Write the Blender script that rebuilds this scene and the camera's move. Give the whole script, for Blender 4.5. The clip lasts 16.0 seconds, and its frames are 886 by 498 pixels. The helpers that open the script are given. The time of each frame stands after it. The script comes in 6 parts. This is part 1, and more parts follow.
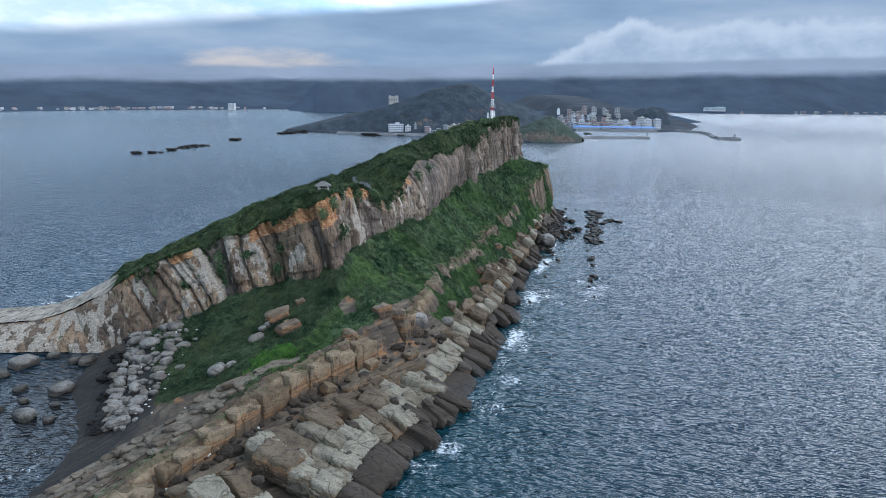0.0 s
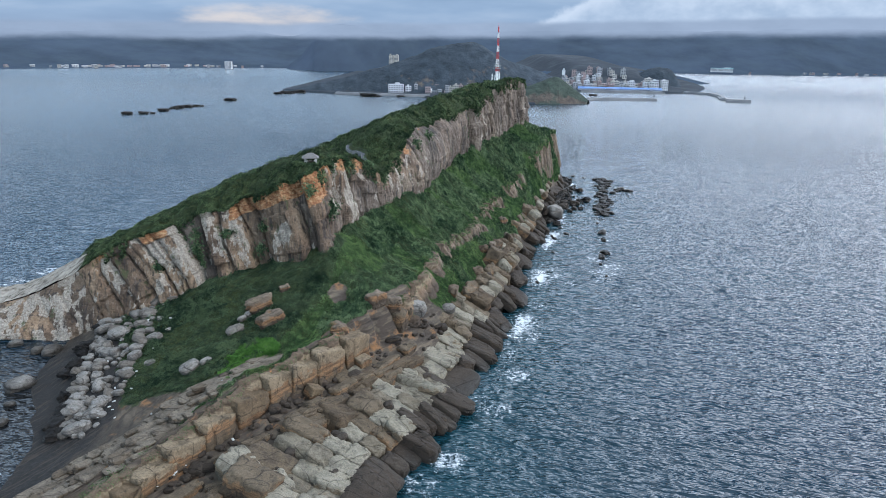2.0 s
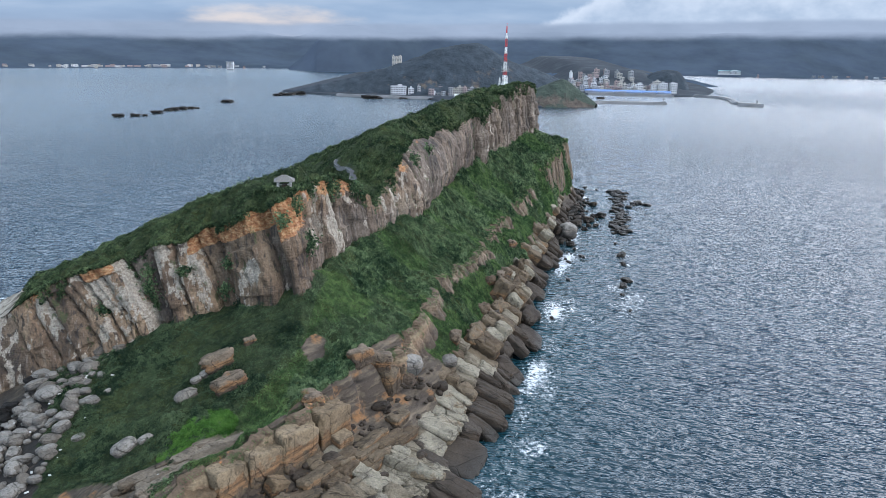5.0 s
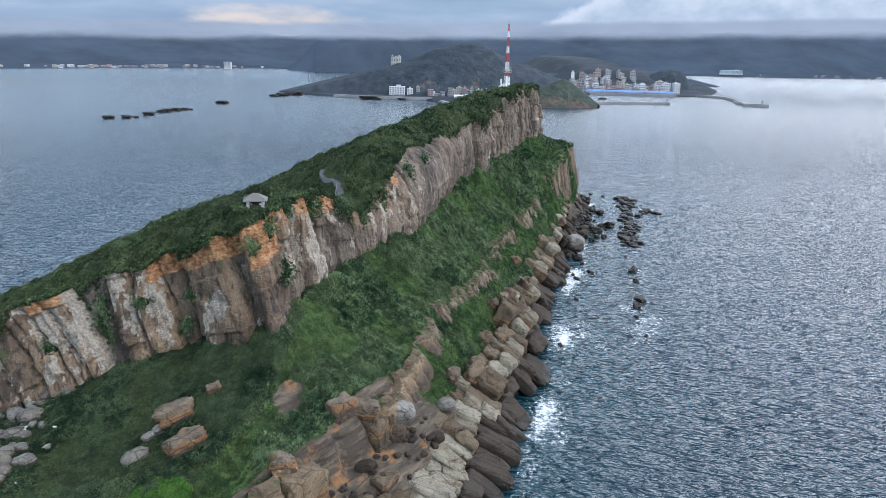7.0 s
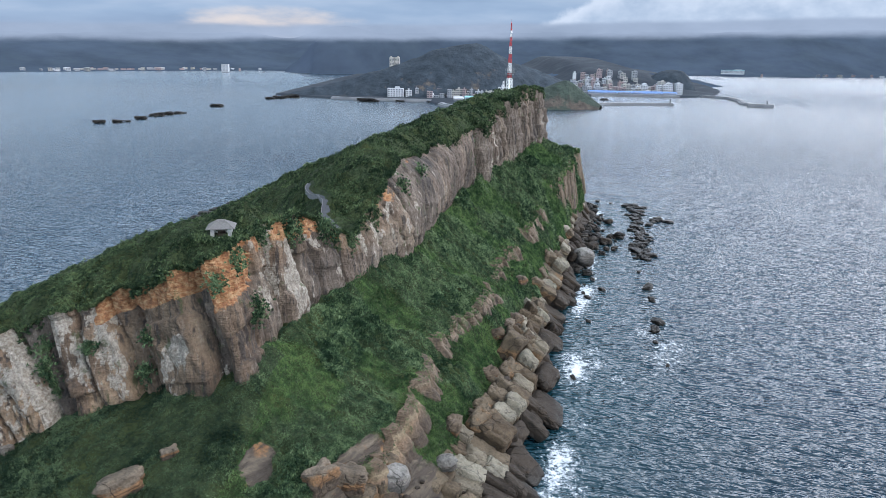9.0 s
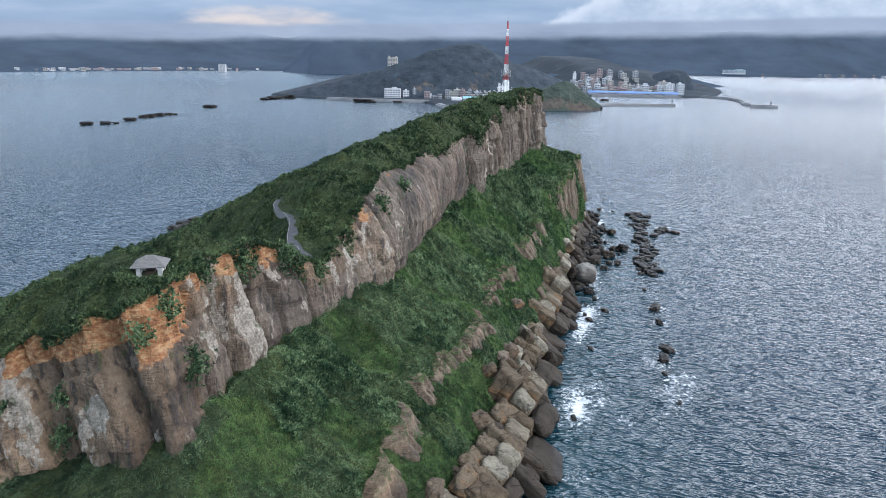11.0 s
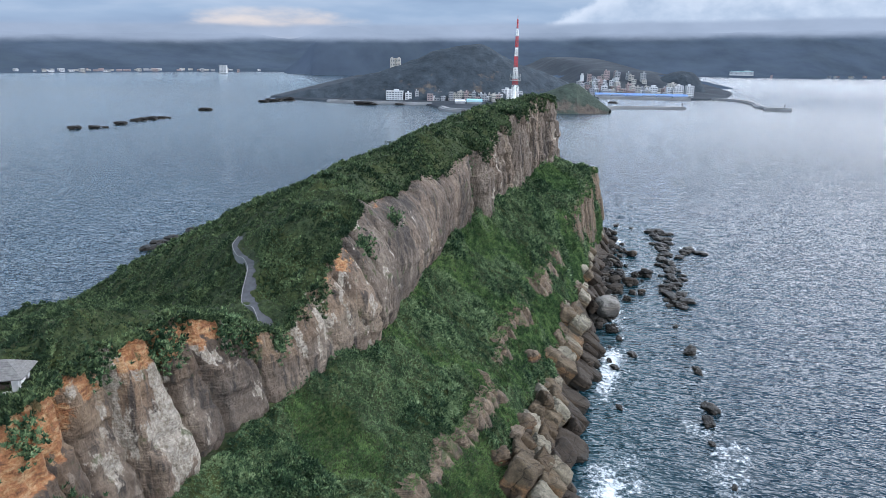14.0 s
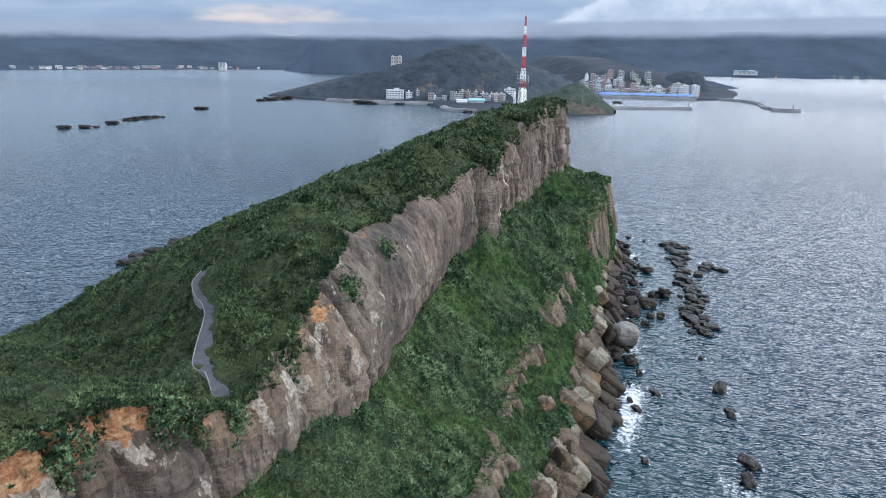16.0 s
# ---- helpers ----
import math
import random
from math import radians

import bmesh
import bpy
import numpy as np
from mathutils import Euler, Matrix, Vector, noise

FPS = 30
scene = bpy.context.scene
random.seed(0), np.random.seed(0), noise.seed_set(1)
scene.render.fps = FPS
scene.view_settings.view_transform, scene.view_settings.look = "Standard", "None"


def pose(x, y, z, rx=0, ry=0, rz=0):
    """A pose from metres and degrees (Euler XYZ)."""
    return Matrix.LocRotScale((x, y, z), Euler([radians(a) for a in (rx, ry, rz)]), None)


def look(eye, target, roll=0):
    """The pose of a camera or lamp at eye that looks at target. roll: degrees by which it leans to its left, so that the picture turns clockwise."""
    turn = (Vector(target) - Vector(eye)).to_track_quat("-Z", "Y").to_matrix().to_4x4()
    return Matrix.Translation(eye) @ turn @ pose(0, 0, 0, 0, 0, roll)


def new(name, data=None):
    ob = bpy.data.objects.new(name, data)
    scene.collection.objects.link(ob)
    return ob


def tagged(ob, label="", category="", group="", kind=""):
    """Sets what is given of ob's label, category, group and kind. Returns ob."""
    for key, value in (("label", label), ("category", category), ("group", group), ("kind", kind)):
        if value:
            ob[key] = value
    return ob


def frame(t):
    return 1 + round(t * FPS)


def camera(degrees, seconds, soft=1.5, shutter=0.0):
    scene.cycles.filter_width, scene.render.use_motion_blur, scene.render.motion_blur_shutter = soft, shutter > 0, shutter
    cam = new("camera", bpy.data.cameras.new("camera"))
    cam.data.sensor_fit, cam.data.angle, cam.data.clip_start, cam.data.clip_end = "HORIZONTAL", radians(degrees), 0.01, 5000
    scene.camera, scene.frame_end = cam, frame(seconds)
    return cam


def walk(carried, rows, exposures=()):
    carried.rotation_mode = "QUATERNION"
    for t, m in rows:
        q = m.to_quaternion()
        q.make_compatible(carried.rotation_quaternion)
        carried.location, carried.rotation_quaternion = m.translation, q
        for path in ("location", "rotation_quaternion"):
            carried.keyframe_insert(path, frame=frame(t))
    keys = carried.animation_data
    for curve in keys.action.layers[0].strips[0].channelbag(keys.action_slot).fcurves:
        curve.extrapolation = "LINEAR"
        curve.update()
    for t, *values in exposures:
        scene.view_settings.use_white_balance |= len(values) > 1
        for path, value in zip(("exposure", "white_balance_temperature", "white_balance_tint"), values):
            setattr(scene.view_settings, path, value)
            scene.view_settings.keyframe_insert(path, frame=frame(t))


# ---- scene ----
cam = camera(65.3, 16.0, soft=0.75)
PATH = [
    (0, (2.104, -0.538, 78.097), (1.651, 96.901, 55.596), 0.70),
    (0.5, (1.932, 4.608, 78.160), (1.526, 101.998, 55.508), 0.70),
    (1, (1.831, 9.783, 78.227), (1.461, 106.979, 54.723), 0.80),
    (1.5, (1.824, 14.974, 78.286), (1.409, 111.535, 52.229), 0.90),
    (2, (1.836, 20.234, 78.352), (1.389, 116.256, 50.442), 1.00),
    (2.5, (1.819, 25.514, 78.398), (1.372, 121.536, 50.487), 1.00),
    (3, (1.787, 30.808, 78.438), (1.289, 126.831, 50.528), 1.10),
    (3.5, (1.725, 36.156, 78.478), (1.226, 132.179, 50.469), 1.10),
    (4, (1.748, 41.555, 78.535), (1.100, 137.578, 50.578), 1.20),
    (4.2, (1.800, 43.697, 78.541), (0.953, 139.719, 50.638), 1.30),
    (6.3, (2.641, 65.627, 78.286), (1.747, 161.698, 50.534), 1.20),
    (6.5, (2.673, 67.701, 78.285), (1.828, 163.773, 50.482), 1.30),
    (7, (2.618, 72.857, 78.257), (1.722, 168.929, 50.455), 1.20),
    (7.5, (2.503, 77.953, 78.221), (1.658, 173.974, 50.467), 1.10),
    (8, (2.407, 83.007, 78.162), (1.563, 179.078, 50.458), 1.00),
    (8.5, (2.434, 87.905, 78.118), (1.542, 184.025, 50.516), 1.00),
    (9, (2.649, 92.666, 78.103), (1.706, 188.736, 50.452), 0.90),
    (9.2, (2.852, 94.601, 78.110), (1.958, 190.672, 50.407), 0.90),
    (11.3, (6.078, 115.387, 78.313), (5.134, 211.508, 50.612), 0.90),
    (11.5, (6.268, 117.401, 78.328), (5.177, 213.521, 50.780), 1.00),
    (12, (6.428, 122.556, 78.388), (5.236, 218.676, 50.841), 1.00),
    (12.5, (6.351, 127.860, 78.443), (5.011, 223.980, 50.948), 1.00),
    (13, (6.199, 133.232, 78.454), (4.808, 229.352, 50.961), 1.00),
    (13.5, (6.047, 138.620, 78.485), (4.605, 234.741, 50.892), 0.90),
    (14, (5.925, 144.005, 78.553), (4.483, 240.125, 50.960), 0.90),
    (14.5, (5.824, 149.320, 78.658), (4.332, 245.441, 51.016), 1.10),
    (15, (5.773, 154.625, 78.777), (4.279, 250.696, 51.085), 1.10),
    (15.5, (5.687, 159.934, 78.907), (4.240, 255.956, 51.064), 1.20),
    (16, (5.575, 165.311, 79.012), (4.028, 261.333, 51.171), 1.10),
]
walk(cam, [(t, look(eye, target, roll)) for t, eye, target, roll in PATH], exposures=((0, 0.50, 6150, 11), (1.0, 0.56, 6200, 11), (2.5, 0.76, 6420, 12), (4.0, 0.79, 6520, 13), (16, 0.82, 6580, 14)))

# ---- light and sky ----
world = bpy.data.worlds.new("sky")
scene.world = world
world.use_nodes = True


def nodes_of(tree):
    tree.nodes.clear()
    def n(kind, **sets):
        node = tree.nodes.new(kind)
        for key, value in sets.items():
            if key == "at":
                for slot, v in value.items():
                    if isinstance(v, bpy.types.NodeSocket):
                        tree.links.new(v, node.inputs[slot])
                    else:
                        node.inputs[slot].default_value = v
            else:
                setattr(node, key, value)
        return node
    return n


def ramp(n, fac, stops, mode="LINEAR"):
    node = n("ShaderNodeValToRGB", at={0: fac})
    node.color_ramp.interpolation = mode
    els = node.color_ramp.elements
    while len(els) < len(stops):
        els.new(0.5)
    for el, (p, c) in zip(els, stops):
        el.position = p
        el.color = (*c, 1) if not isinstance(c, (int, float)) else (c, c, c, 1)
    return node.outputs[0]


def mix(n, fac, a, b, blend="MIX"):
    node = n("ShaderNodeMix", data_type="RGBA", blend_type=blend, clamp_factor=True)
    for slot, v in ((0, fac), (6, a), (7, b)):
        if isinstance(v, bpy.types.NodeSocket):
            node.id_data.links.new(v, node.inputs[slot])
        else:
            node.inputs[slot].default_value = v if slot == 0 else ((*v, 1) if len(v) == 3 else v)
    return node.outputs[2]


def calc(n, op, a, b=0.0, c=0.0, clamp=False):
    return n("ShaderNodeMath", operation=op, use_clamp=clamp, at={0: a, 1: b, 2: c}).outputs[0]


def span(n, v, a, b):
    """0 at a, 1 at b, smooth between."""
    return n("ShaderNodeMapRange", interpolation_type="SMOOTHSTEP", at={0: v, 1: a, 2: b, 3: 0.0, 4: 1.0}).outputs[0]


def noise_at(n, vec, scale, detail=5.0, rough=0.55, stretch=(1, 1, 1), move=(0, 0, 0)):
    m = n("ShaderNodeMapping", at={0: vec, 1: move, 3: stretch})
    return n("ShaderNodeTexNoise", at={"Vector": m.outputs[0], "Scale": scale, "Detail": detail, "Roughness": rough}).outputs[0]


def make_sky():
    n = nodes_of(world.node_tree)
    way = n("ShaderNodeTexCoord").outputs["Generated"]
    sep = n("ShaderNodeSeparateXYZ", at={0: way})
    x, up = sep.outputs[0], sep.outputs[2]
    sky = n("ShaderNodeTexSky", sky_type="NISHITA", sun_disc=False, sun_elevation=radians(22), sun_rotation=radians(118), altitude=80)
    blue = mix(n, 1.0, sky.outputs[0], (0.10, 0.10, 0.10, 1), "MULTIPLY")
    # high broken cloud, cream where it thins
    high = noise_at(n, way, 3.2, 7, 0.6, (1, 1, 3.0))
    high_c = ramp(n, noise_at(n, way, 5.5, 6, 0.6, (1, 1, 3.0), (3, 1, 2)), [(0.28, (0.36, 0.47, 0.56)), (0.48, (0.52, 0.56, 0.58)), (0.62, (0.74, 0.70, 0.64))])
    cover = span(n, high, 0.36, 0.52)
    top = mix(n, cover, mix(n, 0.6, blue, (0.30, 0.45, 0.60)), high_c)
    # grey stratus bank over the coast
    edge = calc(n, "ADD", calc(n, "MULTIPLY_ADD", x, 0.10, 0.117), calc(n, "MULTIPLY_ADD", noise_at(n, way, 4.0, 4, 0.5, (1, 1, 4)), 0.03, -0.015))
    inbank = calc(n, "SUBTRACT", 1.0, span(n, calc(n, "SUBTRACT", up, edge), -0.010, 0.012))
    streak = noise_at(n, way, 4.0, 5, 0.5, (1.0, 1.0, 5.0), (1.5, 0, 0))
    bank = ramp(n, streak, [(0.30, (0.138, 0.212, 0.325)), (0.50, (0.195, 0.280, 0.398)), (0.72, (0.295, 0.372, 0.475))])
    low = span(n, up, 0.050, 0.008)
    bank = mix(n, calc(n, "MULTIPLY", low, 0.5), bank, (0.225, 0.285, 0.38))
    # a thin bright gap in the bank
    gx = calc(n, "DIVIDE", calc(n, "ADD", x, 0.245), 0.085)
    gz = calc(n, "DIVIDE", calc(n, "SUBTRACT", up, 0.032), 0.0175)
    gap = calc(n, "SUBTRACT", 1.0, span(n, calc(n, "ADD", calc(n, "ADD", calc(n, "MULTIPLY", gx, gx), calc(n, "MULTIPLY", gz, gz)),
                                                calc(n, "MULTIPLY_ADD", noise_at(n, way, 14.0, 5, 0.6, (1, 1, 4)), 3.6, -1.8)), -0.6, 2.0))
    bank = mix(n, calc(n, "MULTIPLY", gap, 0.78), bank, (0.52, 0.475, 0.44))
    # heaped cloud to the south
    heap = noise_at(n, way, 7.5, 7, 0.60, (1, 1, 1.2), (0.4, 0, 0.3))
    height = calc(n, "ADD", calc(n, "MULTIPLY_ADD", span(n, x, 0.03, 0.26), 0.072, 0.014), calc(n, "MULTIPLY_ADD", heap, 0.100, -0.048))
    puff = calc(n, "MULTIPLY", calc(n, "SUBTRACT", 1.0, span(n, calc(n, "SUBTRACT", up, height), -0.008, 0.006)), span(n, x, 0.03, 0.16))
    puff_c = ramp(n, noise_at(n, way, 26.0, 6, 0.6, (1, 1, 1.6), (2, 0, 0)), [(0.3, (0.235, 0.315, 0.425)), (0.7, (0.335, 0.415, 0.52))])
    lit = span(n, calc(n, "SUBTRACT", up, height), -0.030, -0.002)
    puff_c = mix(n, calc(n, "MULTIPLY", lit, 0.6), puff_c, (0.45, 0.52, 0.61))
    puff_c = mix(n, span(n, up, 0.034, 0.008), puff_c, (0.215, 0.285, 0.39))
    bank = mix(n, puff, bank, puff_c)
    # the open sky over the sea is lighter
    seaward = span(n, x, -0.30, 0.60)
    gain = calc(n, "MULTIPLY", calc(n, "ADD", calc(n, "MULTIPLY_ADD", seaward, 3.35, 1.16), calc(n, "MULTIPLY", span(n, up, 0.10, 0.20), 0.85)), calc(n, "MULTIPLY_ADD", span(n, up, 0.42, 0.85), -0.58, 1.0))
    top = mix(n, 1.0, top, n("ShaderNodeCombineXYZ", at={0: calc(n, "MULTIPLY", gain, calc(n, "MULTIPLY_ADD", seaward, 0.12, 0.84)), 1: gain, 2: calc(n, "MULTIPLY", gain, calc(n, "MULTIPLY_ADD", seaward, -0.08, 1.18))}).outputs[0], "MULTIPLY")
    col = mix(n, inbank, top, bank)
    bg = n("ShaderNodeBackground", at={0: col, 1: 1.0})
    n("ShaderNodeOutputWorld", at={0: bg.outputs[0]})


make_sky()
sun = new("sun", bpy.data.lights.new("sun", "SUN"))
sun.data.energy, sun.data.angle, sun.data.color = 0.75, radians(16), (1.0, 0.95, 0.88)
sun.matrix_world = look((60, -40, 60), (0, 0, 0))

# ---- numbers ----
from mathutils import kdtree


def hash3(i, j, k, seed):
    h = (i * 374761393 + j * 668265263 + k * 2147483647 + seed * 1274126177) & 0xFFFFFFFF
    h = ((h ^ (h >> 13)) * 1274126177) & 0xFFFFFFFF
    h = ((h ^ (h >> 16)) * 2246822519) & 0xFFFFFFFF
    return ((h ^ (h >> 15)) & 0xFFFFFF) / float(0xFFFFFF)


def vnoise(p, seed=0):
    p = np.asarray(p, float)
    f = np.floor(p)
    i, j, k = (f[..., a].astype(np.int64) for a in range(3))
    w = p - f
    w = w * w * w * (w * (w * 6 - 15) + 10)
    out = 0
    for a in (0, 1):
        for b in (0, 1):
            for c in (0, 1):
                wt = (w[..., 0] if a else 1 - w[..., 0]) * (w[..., 1] if b else 1 - w[..., 1]) * (w[..., 2] if c else 1 - w[..., 2])
                out = out + wt * hash3(i + a, j + b, k + c, seed)
    return out


def fbm(p, octaves=4, seed=0, gain=0.5):
    p = np.asarray(p, float)
    out, amp, tot = 0, 1.0, 0.0
    for o in range(octaves):
        out = out + amp * vnoise(p * 2.03 ** o + o * 17.3, seed + o)
        tot += amp
        amp *= gain
    return out / tot


def ridged(p, octaves=3, seed=0):
    return 1 - np.abs(2 * fbm(p, octaves, seed) - 1)


def smooth(v, a, b):
    w = np.clip((v - a) / (b - a), 0, 1)
    return w * w * (3 - 2 * w)


def spline(points, t):
    """Points of a smooth line through the given ones, at t in 0..n-1."""
    p = np.asarray(points, float)
    t = np.clip(np.asarray(t, float), 0, len(p) - 1)
    i = np.clip(np.floor(t).astype(int), 0, len(p) - 2)
    w = (t - i)[:, None]
    a, b, c, d = p[np.maximum(i - 1, 0)], p[i], p[i + 1], p[np.minimum(i + 2, len(p) - 1)]
    return b + 0.5 * w * (c - a + w * (2 * a - 5 * b + 4 * c - d + w * (3 * (b - c) + d - a)))


def even(points, step):
    """Parameters along the line, spaced evenly by step metres."""
    t = np.linspace(0, len(points) - 1, 40 * len(points))
    q = spline(points, t)
    run = np.concatenate([[0], np.cumsum(np.linalg.norm(np.diff(q, axis=0), axis=1))])
    m = int(run[-1] / step)
    at = np.linspace(0, run[-1], m + 1)
    return np.interp(at, run, t), at


def grid_mesh(name, g, material, values=(), flip=False, shade=True):
    rows, cols = g.shape[:2]
    idx = np.arange(rows * cols).reshape(rows, cols)
    quads = np.stack([idx[:-1, :-1], idx[:-1, 1:], idx[1:, 1:], idx[1:, :-1]], -1).reshape(-1, 4)
    if flip:
        quads = quads[:, ::-1]
    me = bpy.data.meshes.new(name)
    me.vertices.add(rows * cols)
    me.vertices.foreach_set("co", g.reshape(-1).astype(np.float32))
    me.loops.add(quads.size)
    me.loops.foreach_set("vertex_index", quads.reshape(-1).astype(np.int32))
    me.polygons.add(len(quads))
    me.polygons.foreach_set("loop_start", np.arange(0, quads.size, 4, dtype=np.int32))
    me.polygons.foreach_set("use_smooth", np.full(len(quads), shade))
    for key, v in values:
        at = me.attributes.new(key, "FLOAT", "POINT")
        at.data.foreach_set("value", np.asarray(v, np.float32).reshape(-1))
    me.update()
    me.validate()
    me.materials.append(material)
    return new(name, me)


# ---- materials ----


def material(name):
    m = bpy.data.materials.new(name)
    m.use_nodes = True
    return m, nodes_of(m.node_tree)


def finish(n, color, rough=0.9, bump=None, strength=0.5, distance=0.3, metal=0.0, spec=0.3):
    b = n("ShaderNodeBsdfPrincipled", at={"Base Color": color, "Roughness": rough, "Metallic": metal, "Specular IOR Level": spec})
    if bump is not None:
        k = n("ShaderNodeBump", at={"Height": bump, "Strength": strength, "Distance": distance})
        b.id_data.links.new(k.outputs[0], b.inputs["Normal"])
    n("ShaderNodeOutputMaterial", at={0: b.outputs[0]})
    return b


def where(n):
    return n("ShaderNodeNewGeometry").outputs["Position"]


def plain(name, color, rough=0.7, vary=0.25, scale=1.5, metal=0.0):
    m, n = material(name)
    p = n("ShaderNodeTexCoord").outputs["Object"]
    f = noise_at(n, p, scale, 5)
    dark = tuple(c * (1 - vary) for c in color)
    lite = tuple(min(1, c * (1 + vary)) for c in color)
    finish(n, ramp(n, f, [(0.3, dark), (0.7, lite)]), rough, noise_at(n, p, scale * 12, 3), 0.15, 0.02, metal)
    return m


def cliff_material():
    m, n = material("weathered_sandstone_cliff")
    p = where(n)
    iron = n("ShaderNodeAttribute", attribute_name="iron").outputs["Fac"]
    pale = n("ShaderNodeAttribute", attribute_name="pale").outputs["Fac"]
    big = noise_at(n, p, 0.11, 6, 0.62, (1, 1, 0.4))
    streak = noise_at(n, p, 0.8, 7, 0.62, (1, 1, 0.09))
    fine = noise_at(n, p, 1.9, 9, 0.68)
    base = ramp(n, big, [(0.34, (0.055, 0.043, 0.035)), (0.45, (0.125, 0.092, 0.068)), (0.56, (0.205, 0.150, 0.105)), (0.68, (0.29, 0.225, 0.165))])
    slate = n("ShaderNodeAttribute", attribute_name="slate").outputs["Fac"]
    tone = n("ShaderNodeAttribute", attribute_name="block").outputs["Fac"]
    base = mix(n, 0.8, base, ramp(n, tone, [(0.1, (0.56, 0.54, 0.52)), (0.5, (0.82, 0.77, 0.71)), (0.9, (1.22, 1.10, 0.97))]), "MULTIPLY")
    base = mix(n, calc(n, "MULTIPLY", slate, 0.72), base, ramp(n, big, [(0.35, (0.056, 0.048, 0.042)), (0.50, (0.102, 0.087, 0.075)), (0.65, (0.155, 0.134, 0.114))]))
    base = mix(n, calc(n, "MULTIPLY", span(n, streak, 0.51, 0.64), 0.85), base, (0.043, 0.037, 0.034))
    base = mix(n, calc(n, "MULTIPLY", span(n, streak, 0.43, 0.34), 0.5), base, (0.25, 0.21, 0.17))
    patch = noise_at(n, p, 0.26, 6, 0.60, (1, 1, 0.5), (9, 3, 1))
    white = calc(n, "MULTIPLY", span(n, calc(n, "ADD", patch, calc(n, "MULTIPLY_ADD", pale, 0.085, -0.045)), 0.555, 0.590), 0.85)
    base = mix(n, white, base, ramp(n, fine, [(0.35, (0.25, 0.212, 0.165)), (0.6, (0.37, 0.335, 0.285))]))
    speck = noise_at(n, p, 2.6, 7, 0.72, (1, 1, 0.7), (4, 4, 4))
    base = mix(n, calc(n, "MULTIPLY", span(n, speck, 0.60, 0.66), 0.16), base, (0.36, 0.33, 0.29))
    base = mix(n, calc(n, "MULTIPLY", span(n, speck, 0.43, 0.36), 0.4), base, (0.035, 0.030, 0.027))
    rust = ramp(n, noise_at(n, p, 0.8, 7, 0.66, (1, 1, 2.5)), [(0.3, (0.13, 0.062, 0.034)), (0.47, (0.29, 0.128, 0.056)), (0.62, (0.40, 0.255, 0.135))])
    base = mix(n, span(n, calc(n, "ADD", iron, calc(n, "MULTIPLY_ADD", noise_at(n, p, 0.30, 7, 0.68), 2.2, -1.1)), 0.46, 0.62), base, rust)
    base = mix(n, 0.45, base, ramp(n, fine, [(0.34, (0.35, 0.35, 0.35)), (0.70, (1.45, 1.45, 1.45))]), "MULTIPLY")
    moss = calc(n, "MULTIPLY", span(n, noise_at(n, p, 0.33, 6, 0.65, (1, 1, 0.6), (7, 7, 2)), 0.60, 0.67), 0.75)
    base = mix(n, moss, base, (0.045, 0.060, 0.022))
    h = calc(n, "ADD", calc(n, "MULTIPLY", noise_at(n, p, 0.9, 8, 0.62, (1, 1, 0.5)), 1.4), calc(n, "MULTIPLY", noise_at(n, p, 1.3, 5, 0.6, (0.25, 0.25, 3.0)), 0.5))
    finish(n, base, 0.92, h, 1.0, 0.9)
    return m


